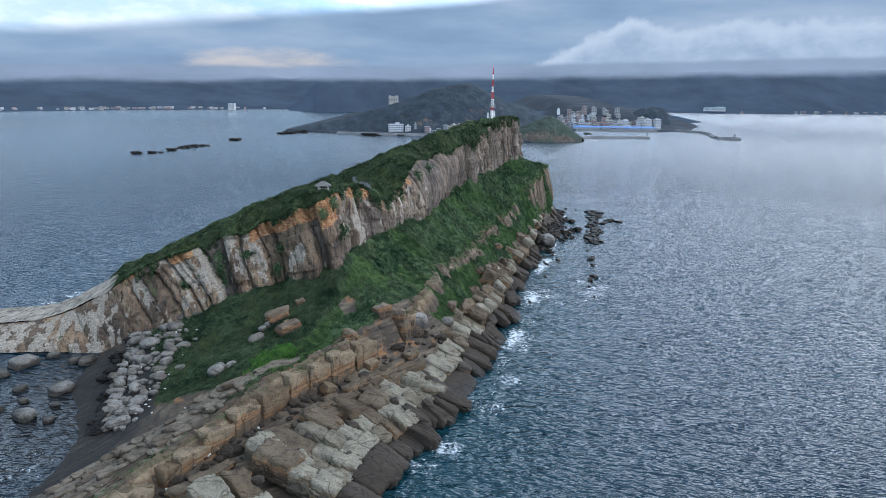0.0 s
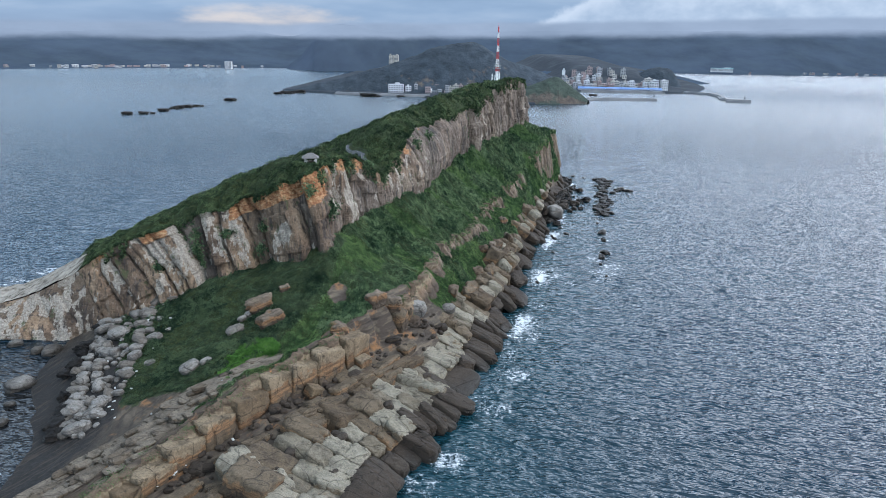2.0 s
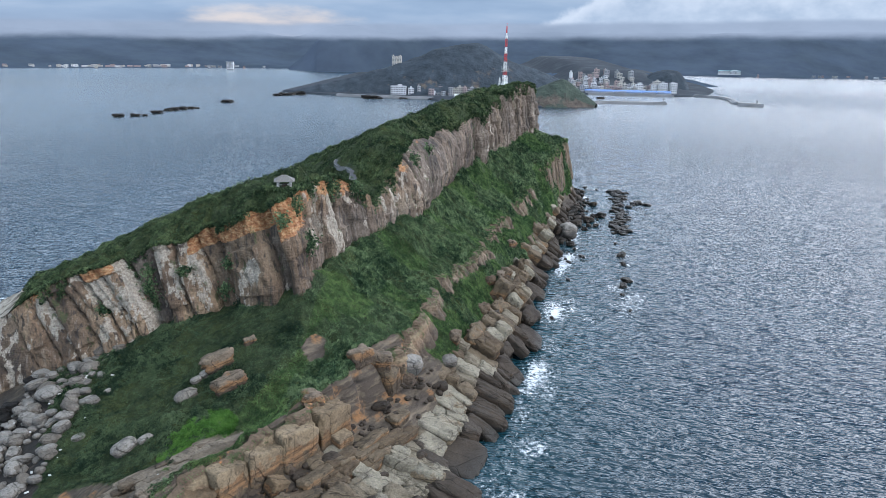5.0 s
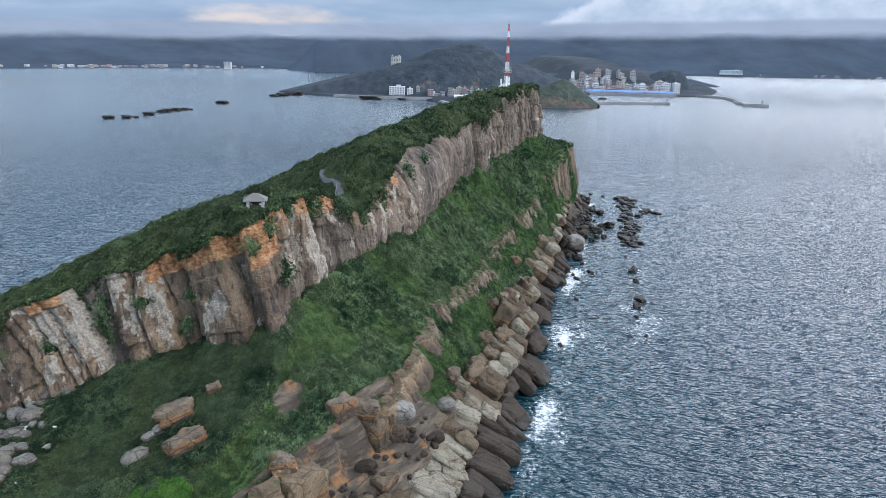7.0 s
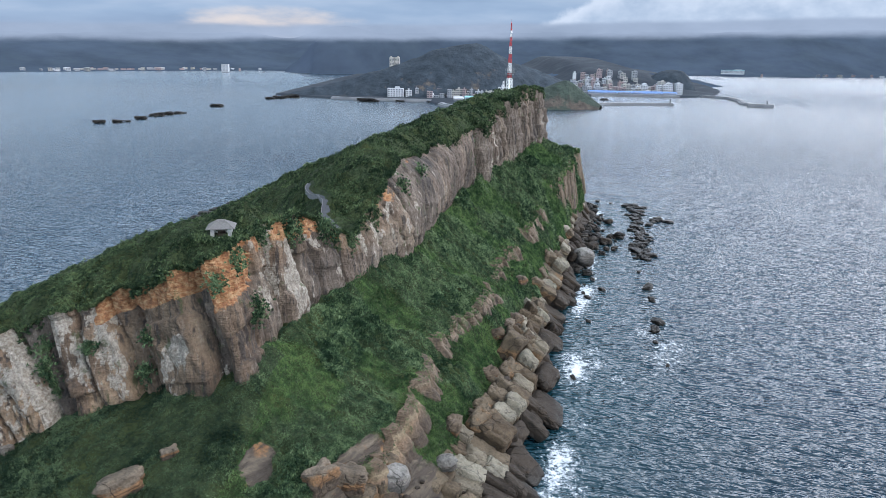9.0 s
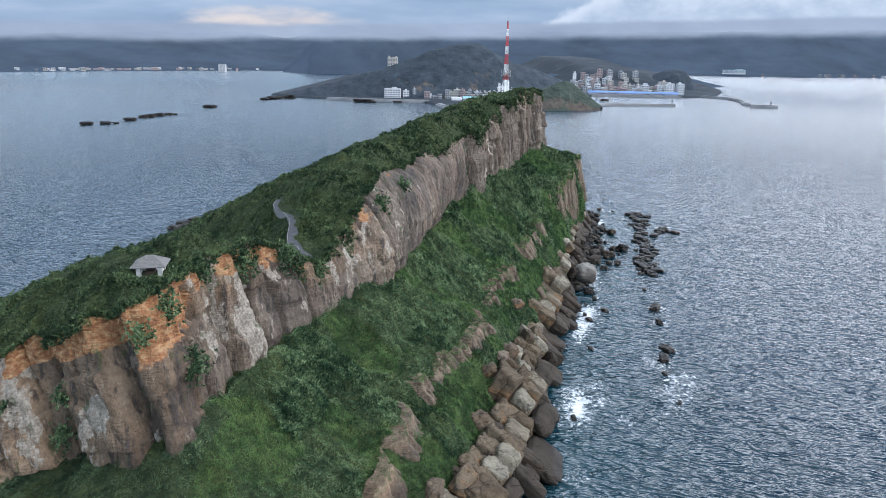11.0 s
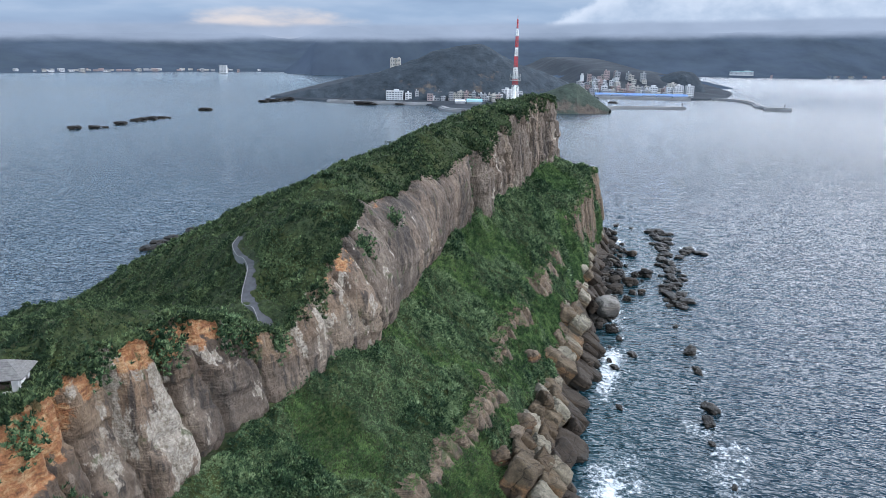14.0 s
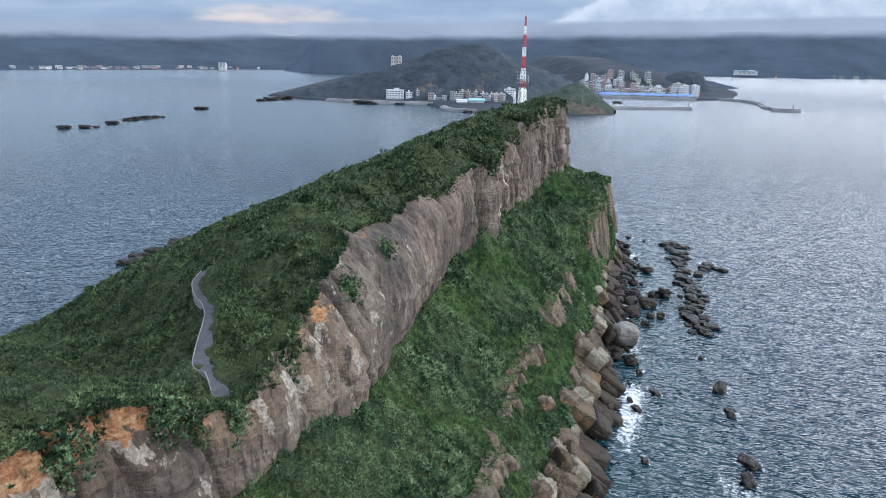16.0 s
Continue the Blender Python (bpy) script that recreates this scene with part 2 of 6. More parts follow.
def ground_material():
    m, n = material("grass_soil_and_rock")
    p = where(n)
    green = n("ShaderNodeAttribute", attribute_name="green").outputs["Fac"]
    g = noise_at(n, p, 0.12, 5, 0.6)
    f = noise_at(n, p, 1.6, 7, 0.65)
    grass = ramp(n, f, [(0.3, (0.009, 0.015, 0.007)), (0.55, (0.027, 0.041, 0.017)), (0.8, (0.060, 0.080, 0.034))])
    grass = mix(n, span(n, g, 0.35, 0.7), grass, mix(n, 1.0, grass, (1.35, 1.15, 0.8, 1), "MULTIPLY"))
    beds = noise_at(n, p, 0.5, 6, 0.6, (0.25, 0.25, 2.2))
    rock = ramp(n, beds, [(0.30, (0.024, 0.020, 0.017)), (0.48, (0.060, 0.049, 0.038)), (0.64, (0.110, 0.088, 0.065)), (0.80, (0.18, 0.15, 0.115))])
    rock = mix(n, calc(n, "MULTIPLY", span(n, noise_at(n, p, 0.22, 5, 0.6, (1, 1, 1), (5, 5, 5)), 0.56, 0.68), 0.7), rock, (0.23, 0.115, 0.047))
    rock = mix(n, 0.45, rock, ramp(n, f, [(0.3, (0.5, 0.5, 0.5)), (0.75, (1.4, 1.4, 1.4))]), "MULTIPLY")
    z = n("ShaderNodeSeparateXYZ", at={0: p}).outputs[2]
    tide = calc(n, "MULTIPLY_ADD", noise_at(n, p, 0.35, 5, 0.6), 4.0, -0.6)
    rock = mix(n, calc(n, "MULTIPLY", span(n, calc(n, "SUBTRACT", z, tide), 1.2, -0.8), 0.85), rock, (0.028, 0.024, 0.019))
    tip = n("ShaderNodeAttribute", attribute_name="tip").outputs["Fac"]
    rock = mix(n, n("ShaderNodeAttribute", attribute_name="sand").outputs["Fac"], rock, ramp(n, f, [(0.3, (0.012, 0.012, 0.012)), (0.7, (0.030, 0.028, 0.026))]))
    rock = mix(n, tip, rock, ramp(n, noise_at(n, p, 0.45, 7, 0.66), [(0.34, (0.075, 0.062, 0.048)), (0.45, (0.21, 0.185, 0.15)), (0.62, (0.31, 0.28, 0.235))]))
    gm = span(n, calc(n, "ADD", green, calc(n, "MULTIPLY_ADD", noise_at(n, p, 0.5, 6, 0.65), 0.9, -0.45)), 0.42, 0.58)
    seam = noise_at(n, n("ShaderNodeMapping", at={0: p, 2: (0, 0, radians(-57))}).outputs[0], 0.9, 7, 0.65, (0.10, 1.4, 0.6))
    cr = calc(n, "MULTIPLY", span(n, seam, 0.53, 0.59), 0.85)
    rock = mix(n, cr, rock, (0.050, 0.040, 0.032))
    h = calc(n, "SUBTRACT", calc(n, "ADD", calc(n, "MULTIPLY", f, 0.6), calc(n, "MULTIPLY", beds, 1.0)), calc(n, "MULTIPLY", cr, 0.5))
    finish(n, mix(n, gm, rock, grass), 0.95, h, 0.7, 0.4, spec=0.2)
    return m


def boulder_material(name, pale, warm):
    m, n = material(name)
    p = where(n)
    o = n("ShaderNodeTexCoord").outputs["Object"]
    rnd = n("ShaderNodeObjectInfo").outputs["Random"]
    f = noise_at(n, p, 0.30, 8, 0.66)
    oz = n("ShaderNodeSeparateXYZ", at={0: o}).outputs[2]
    beds = calc(n, "ADD", calc(n, "ADD", oz, calc(n, "MULTIPLY_ADD", noise_at(n, p, 0.45, 6, 0.65), 0.9, -0.45)), calc(n, "MULTIPLY_ADD", rnd, 0.5, -0.25))
    base = ramp(n, f, [(0.32, tuple(c * 0.45 for c in pale)), (0.46, tuple(c * 0.80 for c in pale)), (0.60, pale)])
    thin = noise_at(n, o, 2.2, 5, 0.6, (0.5, 0.5, 7.0))
    base = mix(n, calc(n, "MULTIPLY", span(n, beds, 0.20, 0.06), 0.9), base, ramp(n, thin, [(0.36, tuple(c * 0.42 for c in warm)), (0.5, warm), (0.62, tuple(c * 1.3 for c in warm))]))
    base = mix(n, calc(n, "MULTIPLY", span(n, beds, -0.04, -0.20), 0.85), base, tuple(c * 0.34 + 0.006 for c in pale))
    base = mix(n, span(n, rnd, 0.45, 0.95), base, mix(n, 1.0, base, (0.66, 0.61, 0.56, 1), "MULTIPLY"))
    lich = noise_at(n, p, 0.8, 8, 0.7, (1, 1, 1), (2, 8, 5))
    base = mix(n, calc(n, "MULTIPLY", span(n, lich, 0.57, 0.64), 0.62), base, tuple(c * 0.20 for c in pale))
    beds = noise_at(n, o, 1.6, 6, 0.6, (0.4, 0.4, 4.0))
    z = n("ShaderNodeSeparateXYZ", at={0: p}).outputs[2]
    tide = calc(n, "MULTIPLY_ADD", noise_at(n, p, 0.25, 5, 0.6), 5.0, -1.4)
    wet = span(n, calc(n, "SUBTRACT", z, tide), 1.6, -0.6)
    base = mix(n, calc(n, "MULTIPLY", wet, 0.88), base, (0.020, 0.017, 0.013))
    fine = noise_at(n, p, 3.0, 8, 0.7)
    bent = n("ShaderNodeVectorMath", operation="ADD", at={0: p, 1: n("ShaderNodeTexNoise", at={"Vector": p, "Scale": 0.35, "Detail": 4.0}).outputs[1]}).outputs[0]
    cell = n("ShaderNodeTexVoronoi", feature="DISTANCE_TO_EDGE", at={"Vector": n("ShaderNodeMapping", at={0: bent, 2: (0, 0, radians(28)), 3: (0.13, 0.30, 0.16)}).outputs[0], "Scale": 1.0, "Randomness": 0.55}).outputs["Distance"]
    crack = calc(n, "MULTIPLY", span(n, cell, 0.022, 0.004), 0.45)
    base = mix(n, crack, base, (0.012, 0.010, 0.008))
    base = mix(n, 0.6, base, ramp(n, fine, [(0.35, (0.35, 0.35, 0.35)), (0.7, (1.4, 1.4, 1.4))]), "MULTIPLY")
    h = calc(n, "SUBTRACT", calc(n, "ADD", calc(n, "MULTIPLY", fine, 0.5), calc(n, "MULTIPLY", beds, 0.8)), calc(n, "MULTIPLY", crack, 0.8))
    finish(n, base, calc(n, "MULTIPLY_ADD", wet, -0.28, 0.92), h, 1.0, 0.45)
    return m


def leaf_material(name, dark, mid, lite):
    m, n = material(name)
    p = where(n)
    r = n("ShaderNodeNewGeometry").outputs["Random Per Island"]
    patch = noise_at(n, p, 0.10, 5, 0.6)
    clump = noise_at(n, p, 0.55, 4, 0.6, (1, 1, 0.6), (4, 2, 0))
    tone = calc(n, "ADD", calc(n, "MULTIPLY_ADD", r, 0.75, -0.15), calc(n, "ADD", calc(n, "MULTIPLY_ADD", patch, 1.5, -0.75), calc(n, "MULTIPLY_ADD", clump, 2.1, -0.78)))
    col = ramp(n, tone, [(0.15, dark), (0.5, mid), (0.9, lite)])
    finish(n, col, 0.75, spec=0.15)
    return m


def sea_material():
    m, n = material("sea_water")
    p = where(n)
    shore = n("ShaderNodeAttribute", attribute_name="shore").outputs["Fac"]
    body = ramp(n, noise_at(n, p, 0.012, 4, 0.5), [(0.3, (0.003, 0.014, 0.026)), (0.7, (0.004, 0.020, 0.033))])
    body = mix(n, calc(n, "MULTIPLY", shore, 0.6), body, (0.006, 0.038, 0.046))
    # black sand and weed under the shallow bay
    body = mix(n, n("ShaderNodeAttribute", attribute_name="bay").outputs["Fac"], body, (0.007, 0.008, 0.009))
    turned = n("ShaderNodeMapping", at={0: p, 2: (0, 0, radians(12))}).outputs[0]
    w1 = noise_at(n, turned, 0.15, 1.4, 0.4, (0.62, 1.35, 1), (0, 0, 0))
    w2 = noise_at(n, turned, 0.66, 1.8, 0.45, (0.58, 1.15, 1), (3, 1, 0))
    w3 = noise_at(n, p, 0.030, 3, 0.5, (0.6, 1.2, 1), (1, 7, 0))
    h = calc(n, "ADD", calc(n, "ADD", calc(n, "MULTIPLY", w1, 1.6), calc(n, "MULTIPLY", w2, 1.15)), calc(n, "MULTIPLY", w3, 2.0))
    foam_n = noise_at(n, p, 0.34, 9, 0.74, (1, 1, 1), (6, 2, 0))
    fine = noise_at(n, p, 0.9, 8, 0.75)
    foam = span(n, calc(n, "ADD", calc(n, "ADD", calc(n, "MULTIPLY", n("ShaderNodeAttribute", attribute_name="foam").outputs["Fac"], 0.56), calc(n, "MULTIPLY", foam_n, 1.0)), calc(n, "MULTIPLY_ADD", fine, 1.6, -0.80)), 0.92, 1.30)
    # small ripples merge into a rougher sheen far out
    off = n("ShaderNodeVectorMath", operation="DISTANCE", at={0: p, 1: (40, 120, 0)}).outputs[1]
    rough = calc(n, "ADD", calc(n, "MULTIPLY", foam, 0.5), calc(n, "MULTIPLY_ADD", span(n, off, 220.0, 900.0), 0.13, 0.06))
    b = finish(n, mix(n, foam, body, (0.55, 0.59, 0.62)), rough, h, 1.0, 1.0, spec=0.60)
    b.inputs["IOR"].default_value = 1.33
    return m


def scarp_material():
    """Low wall: brown lower beds, cream and rust upper beds."""
    m, n = material("bedded_sandstone_wall")
    p = where(n)
    bed = n("ShaderNodeAttribute", attribute_name="bed").outputs["Fac"]
    iron = n("ShaderNodeAttribute", attribute_name="iron").outputs["Fac"]
    slate = n("ShaderNodeAttribute", attribute_name="slate").outputs["Fac"]
    wob = calc(n, "ADD", bed, calc(n, "MULTIPLY_ADD", noise_at(n, p, 0.30, 6, 0.65), 0.7, -0.35))
    fine = noise_at(n, p, 1.6, 8, 0.66)
    col = ramp(n, wob, [(0.05, (0.06, 0.044, 0.032)), (0.40, (0.115, 0.082, 0.056)), (0.60, (0.20, 0.135, 0.085)), (0.68, (0.19, 0.140, 0.088)), (0.80, (0.235, 0.182, 0.118)), (0.92, (0.11, 0.078, 0.052))])
    rust = ramp(n, noise_at(n, p, 0.7, 6, 0.65, (0.6, 0.6, 2.5)), [(0.3, (0.13, 0.055, 0.026)), (0.5, (0.32, 0.135, 0.050)), (0.7, (0.42, 0.25, 0.12))])
    col = mix(n, span(n, calc(n, "ADD", iron, calc(n, "MULTIPLY_ADD", noise_at(n, p, 0.4, 6, 0.65), 1.4, -0.7)), 0.45, 0.62), col, rust)
    streak = noise_at(n, p, 0.9, 6, 0.6, (1, 1, 0.12))
    grey = ramp(n, streak, [(0.35, (0.175, 0.132, 0.092)), (0.5, (0.120, 0.092, 0.066)), (0.64, (0.060, 0.048, 0.038))])
    col = mix(n, slate, col, grey)
    col = mix(n, 0.65, col, ramp(n, fine, [(0.34, (0.40, 0.40, 0.40)), (0.70, (1.4, 1.4, 1.4))]), "MULTIPLY")
    moss = calc(n, "MULTIPLY", span(n, noise_at(n, p, 0.35, 6, 0.65, (1, 1, 0.6), (7, 7, 2)), 0.58, 0.64), 0.8)
    col = mix(n, moss, col, (0.045, 0.060, 0.022))
    finish(n, col, 0.92, calc(n, "ADD", fine, noise_at(n, p, 1.5, 5, 0.6, (0.25, 0.25, 3.0))), 0.9, 0.5)
    return m


SCARP_ROCK = scarp_material()
CLIFF, GROUND, SEA = cliff_material(), ground_material(), sea_material()
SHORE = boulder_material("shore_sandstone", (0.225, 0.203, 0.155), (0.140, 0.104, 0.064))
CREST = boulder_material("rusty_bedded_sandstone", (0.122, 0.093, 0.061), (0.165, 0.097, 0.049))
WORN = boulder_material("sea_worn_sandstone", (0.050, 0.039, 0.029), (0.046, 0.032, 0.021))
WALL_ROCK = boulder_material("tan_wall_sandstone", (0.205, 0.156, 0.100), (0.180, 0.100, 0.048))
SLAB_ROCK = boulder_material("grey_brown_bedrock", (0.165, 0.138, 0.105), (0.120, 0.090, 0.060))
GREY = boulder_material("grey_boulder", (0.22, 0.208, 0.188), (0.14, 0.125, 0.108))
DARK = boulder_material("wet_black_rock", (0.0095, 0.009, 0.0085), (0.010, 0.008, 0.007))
LEAF = leaf_material("coastal_shrub_leaves", (0.010, 0.028, 0.014), (0.053, 0.100, 0.047), (0.165, 0.225, 0.115))
SHRUB = leaf_material("ridge_shrub_leaves", (0.008, 0.020, 0.010), (0.031, 0.057, 0.026), (0.105, 0.145, 0.066))
HOLLOW_SHRUB = leaf_material("hollow_shrub_leaves", (0.006, 0.017, 0.010), (0.024, 0.049, 0.026), (0.090, 0.130, 0.066))
LUSH = leaf_material("lush_lime_grass", (0.022, 0.070, 0.014), (0.058, 0.148, 0.026), (0.110, 0.220, 0.050))
GRASS = leaf_material("bright_grass_blades", (0.014, 0.040, 0.016), (0.056, 0.115, 0.040), (0.150, 0.225, 0.085))

# ---- the headland: guide lines from the bare west tip round the corner to the far end ----
RIM = [(-165, 201, 4.5), (-125, 202, 7), (-104, 201, 15), (-92, 200, 23), (-79, 200, 29), (-62, 200, 34), (-50, 199, 39),
       (-37.5, 192.8, 45.5), (-31.5, 195.5, 48), (-29.5, 208, 49.6), (-24.5, 221, 46.8), (-18, 236, 40), (-14, 252, 46.6), (-11.5, 268.5, 51.6),
       (-5, 290, 50.6), (4, 310, 53), (12, 332, 54.5), (18, 352, 58), (30, 385, 61), (41, 414, 62.5), (38, 428, 60)]
FOOT = [(-165, 190, 0.5), (-122, 193, 1), (-98, 194, 2), (-84, 195, 8), (-70, 195, 15), (-59, 195, 20), (-46, 195, 23),
        (-34, 190.5, 25.5), (-28.5, 192, 28.5), (-27, 206, 28.5), (-21, 222, 29.5), (-13, 241, 30.5), (-6.2, 260, 31), (-2.5, 276, 30.5),
        (-0.5, 290, 31.4), (4.5, 309, 32.4), (13, 330, 35), (19, 350, 36), (31, 382, 36.5), (44.5, 416, 38.7), (46, 432, 36)]
RIDGE = [(-165, 212, 5.5), (-127, 214, 8), (-108, 213, 16), (-96, 213, 24), (-81, 213, 30), (-65, 213, 39.5), (-51, 213, 45.5),
         (-40, 212, 49.5), (-34, 209, 51), (-33, 214, 51.5), (-32, 225, 47), (-27, 240, 42.5), (-24, 258, 50), (-19, 275, 54),
         (-12, 294, 55), (-4, 314, 57), (3, 336, 58.5), (10, 356, 60), (20, 387, 61.5), (32, 412, 62.5), (30, 426, 60)]
BACK = [(-165, 232), (-142, 236), (-134, 250), (-132, 258), (-130, 268), (-128, 280), (-126, 292), (-124, 304), (-122, 314), (-121, 322),
        (-120, 335), (-118, 350), (-116, 370), (-114, 392), (-112, 415), (-108, 435), (-100, 455), (-85, 475), (-50, 495), (0, 500), (30, 490)]
BACK = [(x - 4 * math.exp(-((y - 315) / 45) ** 2), y, -2.5) for x, y in BACK]

# lower slopes: spine under the cliff, edge and foot of the lower scarp, top of the shore rocks, waterline
SPINE = [(-66, 103, 4.5), (-57, 122, 7), (-50, 136, 10), (-42, 150, 13), (-36, 163, 15.5), (-29, 178, 21.5), (-28, 193, 29), (-26, 207, 28.8),
         (-19, 226, 29.8), (-12, 243, 30.8), (-5.6, 261, 31.2), (-1, 281, 31.0), (3, 301, 32), (9.5, 320, 34), (18, 345, 36), (31, 380, 37), (45, 416, 38.9), (46, 445, 30)]
EDGE = [(-62, 104, 5.5), (-52, 122, 8.5), (-43.5, 135, 12.5), (-33.5, 149, 15.5), (-23.7, 161.5, 17), (-14, 177, 18), (-8, 194, 19), (-4, 209, 20),
        (-2.5, 227, 20), (4, 243, 20), (11.5, 262, 20), (14, 281, 20), (20, 301, 20), (25.5, 321, 20.5), (34, 346, 23), (48.5, 382, 30), (59, 420, 33.5), (58, 445, 26)]
TOE = [(-59.5, 103, 3), (-49, 121, 4.5), (-40.5, 133, 7), (-30.5, 147, 9), (-20.5, 160, 9), (-10, 177, 10.5), (-3.5, 194, 14), (-0.5, 209, 16),
       (0.5, 228, 16.6), (7, 245, 16.6), (14.2, 263, 16.6), (17, 284, 16.6), (23, 302, 16.4), (29.5, 321, 16.4), (39, 347, 16.6), (52.5, 383, 17), (65, 421, 18), (66, 447, 14)]
LEDGE = [(-35, 98, 3.5), (-22, 118, 4.5), (-14, 132, 5), (-8, 150, 5.5), (-2, 164, 6), (3, 180, 7.5), (7, 196, 8), (10, 210, 9),
         (14, 228, 9.5), (18, 244, 9.5), (22.5, 262, 9.5), (27, 281, 10), (33, 300, 10), (38.5, 320, 10), (45.5, 346, 10), (55.5, 383, 9.5), (67, 421, 9), (70, 447, 6)]
TIDE = [(-24, 96, 0), (-10, 118, 0), (-2, 134, 0), (4, 151, 0), (8, 166, 0), (13, 182, 0), (17, 200, 0), (19.5, 210, 0),
        (24, 226, 0), (28.5, 243, 0), (33, 262, 0), (34.5, 280, 0), (40, 299, 0), (46, 319, 0), (51, 345, 0), (59.5, 383, 0), (70, 420, 0), (74, 447, 0)]
HOLLOW = [(-72, 100, 2.5), (-63, 121, 4), (-58, 138, 6), (-56, 152, 8), (-54, 168, 12), (-50, 182, 17), (-46, 199, 23)]
BEACH = [(-88, 98, -1), (-76, 120, 0.5), (-73, 138, 1), (-76, 152, 2), (-80, 166, 4.5), (-84, 180, 5.5), (-84, 199, 7)]
BAY = [(-100, 95, -4), (-90, 120, -2.5), (-88, 140, -1.2), (-92, 155, -0.8), (-98, 168, -0.8), (-100, 178, -0.6), (-102, 199, 0)]
for x, y, z in SPINE[7:]:
    HOLLOW.append((x - 7, y + 1, z - 1))
    BEACH.append((x - 14, y + 2, z - 2))
    BAY.append((x - 22, y + 3, z - 3))


def cells(run, seed, lo, hi):
    """Uneven upright joints along a face: place within the block (0..1) and its number."""
    rs = np.random.RandomState(seed)
    edge = np.cumsum(rs.uniform(lo, hi, 400)) - 20
    i = np.clip(np.searchsorted(edge, run) - 1, 0, 398)
    return (run - edge[i]) / (edge[i + 1] - edge[i]), i


def chance(i, seed):
    i = np.asarray(i).astype(np.int64)
    return hash3(i, i * 0 + 5, i * 0, seed)


def mounds(x, y, size, seed):
    """Rounded clumps set at random about every size metres: 0 in the gaps, 1 on their tops."""
    px, py = x / size, y / size
    fx, fy = np.floor(px).astype(np.int64), np.floor(py).astype(np.int64)
    best = np.zeros_like(px)
    for a in (-1, 0, 1):
        for b in (-1, 0, 1):
            i, j = fx + a, fy + b
            r = 0.55 + 0.35 * hash3(i, j, i * 0 + 2, seed)
            d2 = (px - i - hash3(i, j, i * 0, seed)) ** 2 + (py - j - hash3(i, j, i * 0 + 1, seed)) ** 2
            best = np.maximum(best, (0.5 + 0.5 * hash3(i, j, i * 0 + 3, seed)) * np.sqrt(np.maximum(0, 1 - d2 / r ** 2)))
    return best


# pillars of the front face: where each begins along the rim, how proud it stands, how pale it is
PILLARS = ((82.7, 0.4, 0.66), (88.3, 0.3, 0.72), (92.7, 0.6, 0.80), (98.7, -2.6, 0.10), (105.7, 0.8, 0.95), (111.4, 1.0, 0.72), (116.7, -0.8, 0.35), (120.2, 0.6, 0.40),
           (134.7, -3.0, 0.20), (139.0, 0.6, 0.50), (149.2, -0.4, 0.60))


def pillars(run):
    rs = np.random.RandomState(11)
    before, after = 82.7 - np.cumsum(rs.uniform(4, 9, 16))[::-1], 149.2 + np.cumsum(rs.uniform(4, 12, 60))
    edge = np.concatenate([before, [p[0] for p in PILLARS], after])
    proud = np.concatenate([rs.uniform(-1.2, 1.2, 16), [p[1] for p in PILLARS], rs.uniform(-1.3, 1.3, 60)])
    pale = np.concatenate([rs.rand(16), [p[2] for p in PILLARS], rs.rand(60)])
    i = np.clip(np.searchsorted(edge, run) - 1, 0, len(edge) - 2)
    return (run - edge[i]) / (edge[i + 1] - edge[i]), i, proud[i], pale[i]


def flute(along, v, pos, t):
    """How far the cliff face stands out, in metres: pillars between upright joints, beds and ledges."""
    q = np.stack([along / 17.0, v * 0.35, np.zeros_like(v)], -1)
    out = 3.0 * (fbm(q, 3, 5) - 0.5) - 0.7 * smooth(t, 3.0, 4.0) * (1 - smooth(t, 9.5, 10.5))
    run = along - 2.6 * (1 - v) + 2.2 * (fbm(np.stack([along / 8.0, v * 1.9, v * 0], -1), 2, 8) - 0.5)
    u, i, proud, pale = pillars(run)
    face = 1 - np.abs(2 * u - 1) ** (5.0 + 6.0 * chance(i, 16))
    slab = smooth(t, 12.2, 12.8) * (1 - smooth(t, 15.45, 15.6))
    saddle = smooth(t, 9.6, 10.2) * (1 - smooth(t, 12.2, 12.6))
    strong = (1 - 0.88 * slab - 0.45 * saddle) * (0.2 + 0.8 * smooth(t, 2.2, 3.0))
    out = out + strong * ((2.2 + 2.4 * chance(i, 12)) * (face - 1) + proud)
    u2, i2 = cells(run + 1.3 * (fbm(np.stack([along / 4.0, v * 3.0, v * 0], -1), 2, 18) - 0.5), 21, 1.3, 3.4)
    out = out + (0.05 + 0.95 * strong) * (0.6 * (0.3 + chance(i2, 22)) * (-np.abs(2 * u2 - 1) ** 3.5) + 0.7 * (chance(i2, 23) - 0.5))
    # ledges where a bed has broken away
    ledge = smooth(vnoise(np.stack([i * 3.7, v * 4.0, v * 0], -1), 23), 0.47, 0.53)
    out = out + 0.9 * ledge * strong
    out = out + 1.5 * (fbm(pos / np.array([2.6, 2.6, 3.6]), 4, 31, 0.6) - 0.5)
    bed = vnoise(np.stack([pos[..., 2] / 1.5 + 0.4 * vnoise(pos / 9, 3), along / 30, v * 0], -1), 41)
    return out + 0.55 * (bed - 0.5), pale, chance(i2, 15)


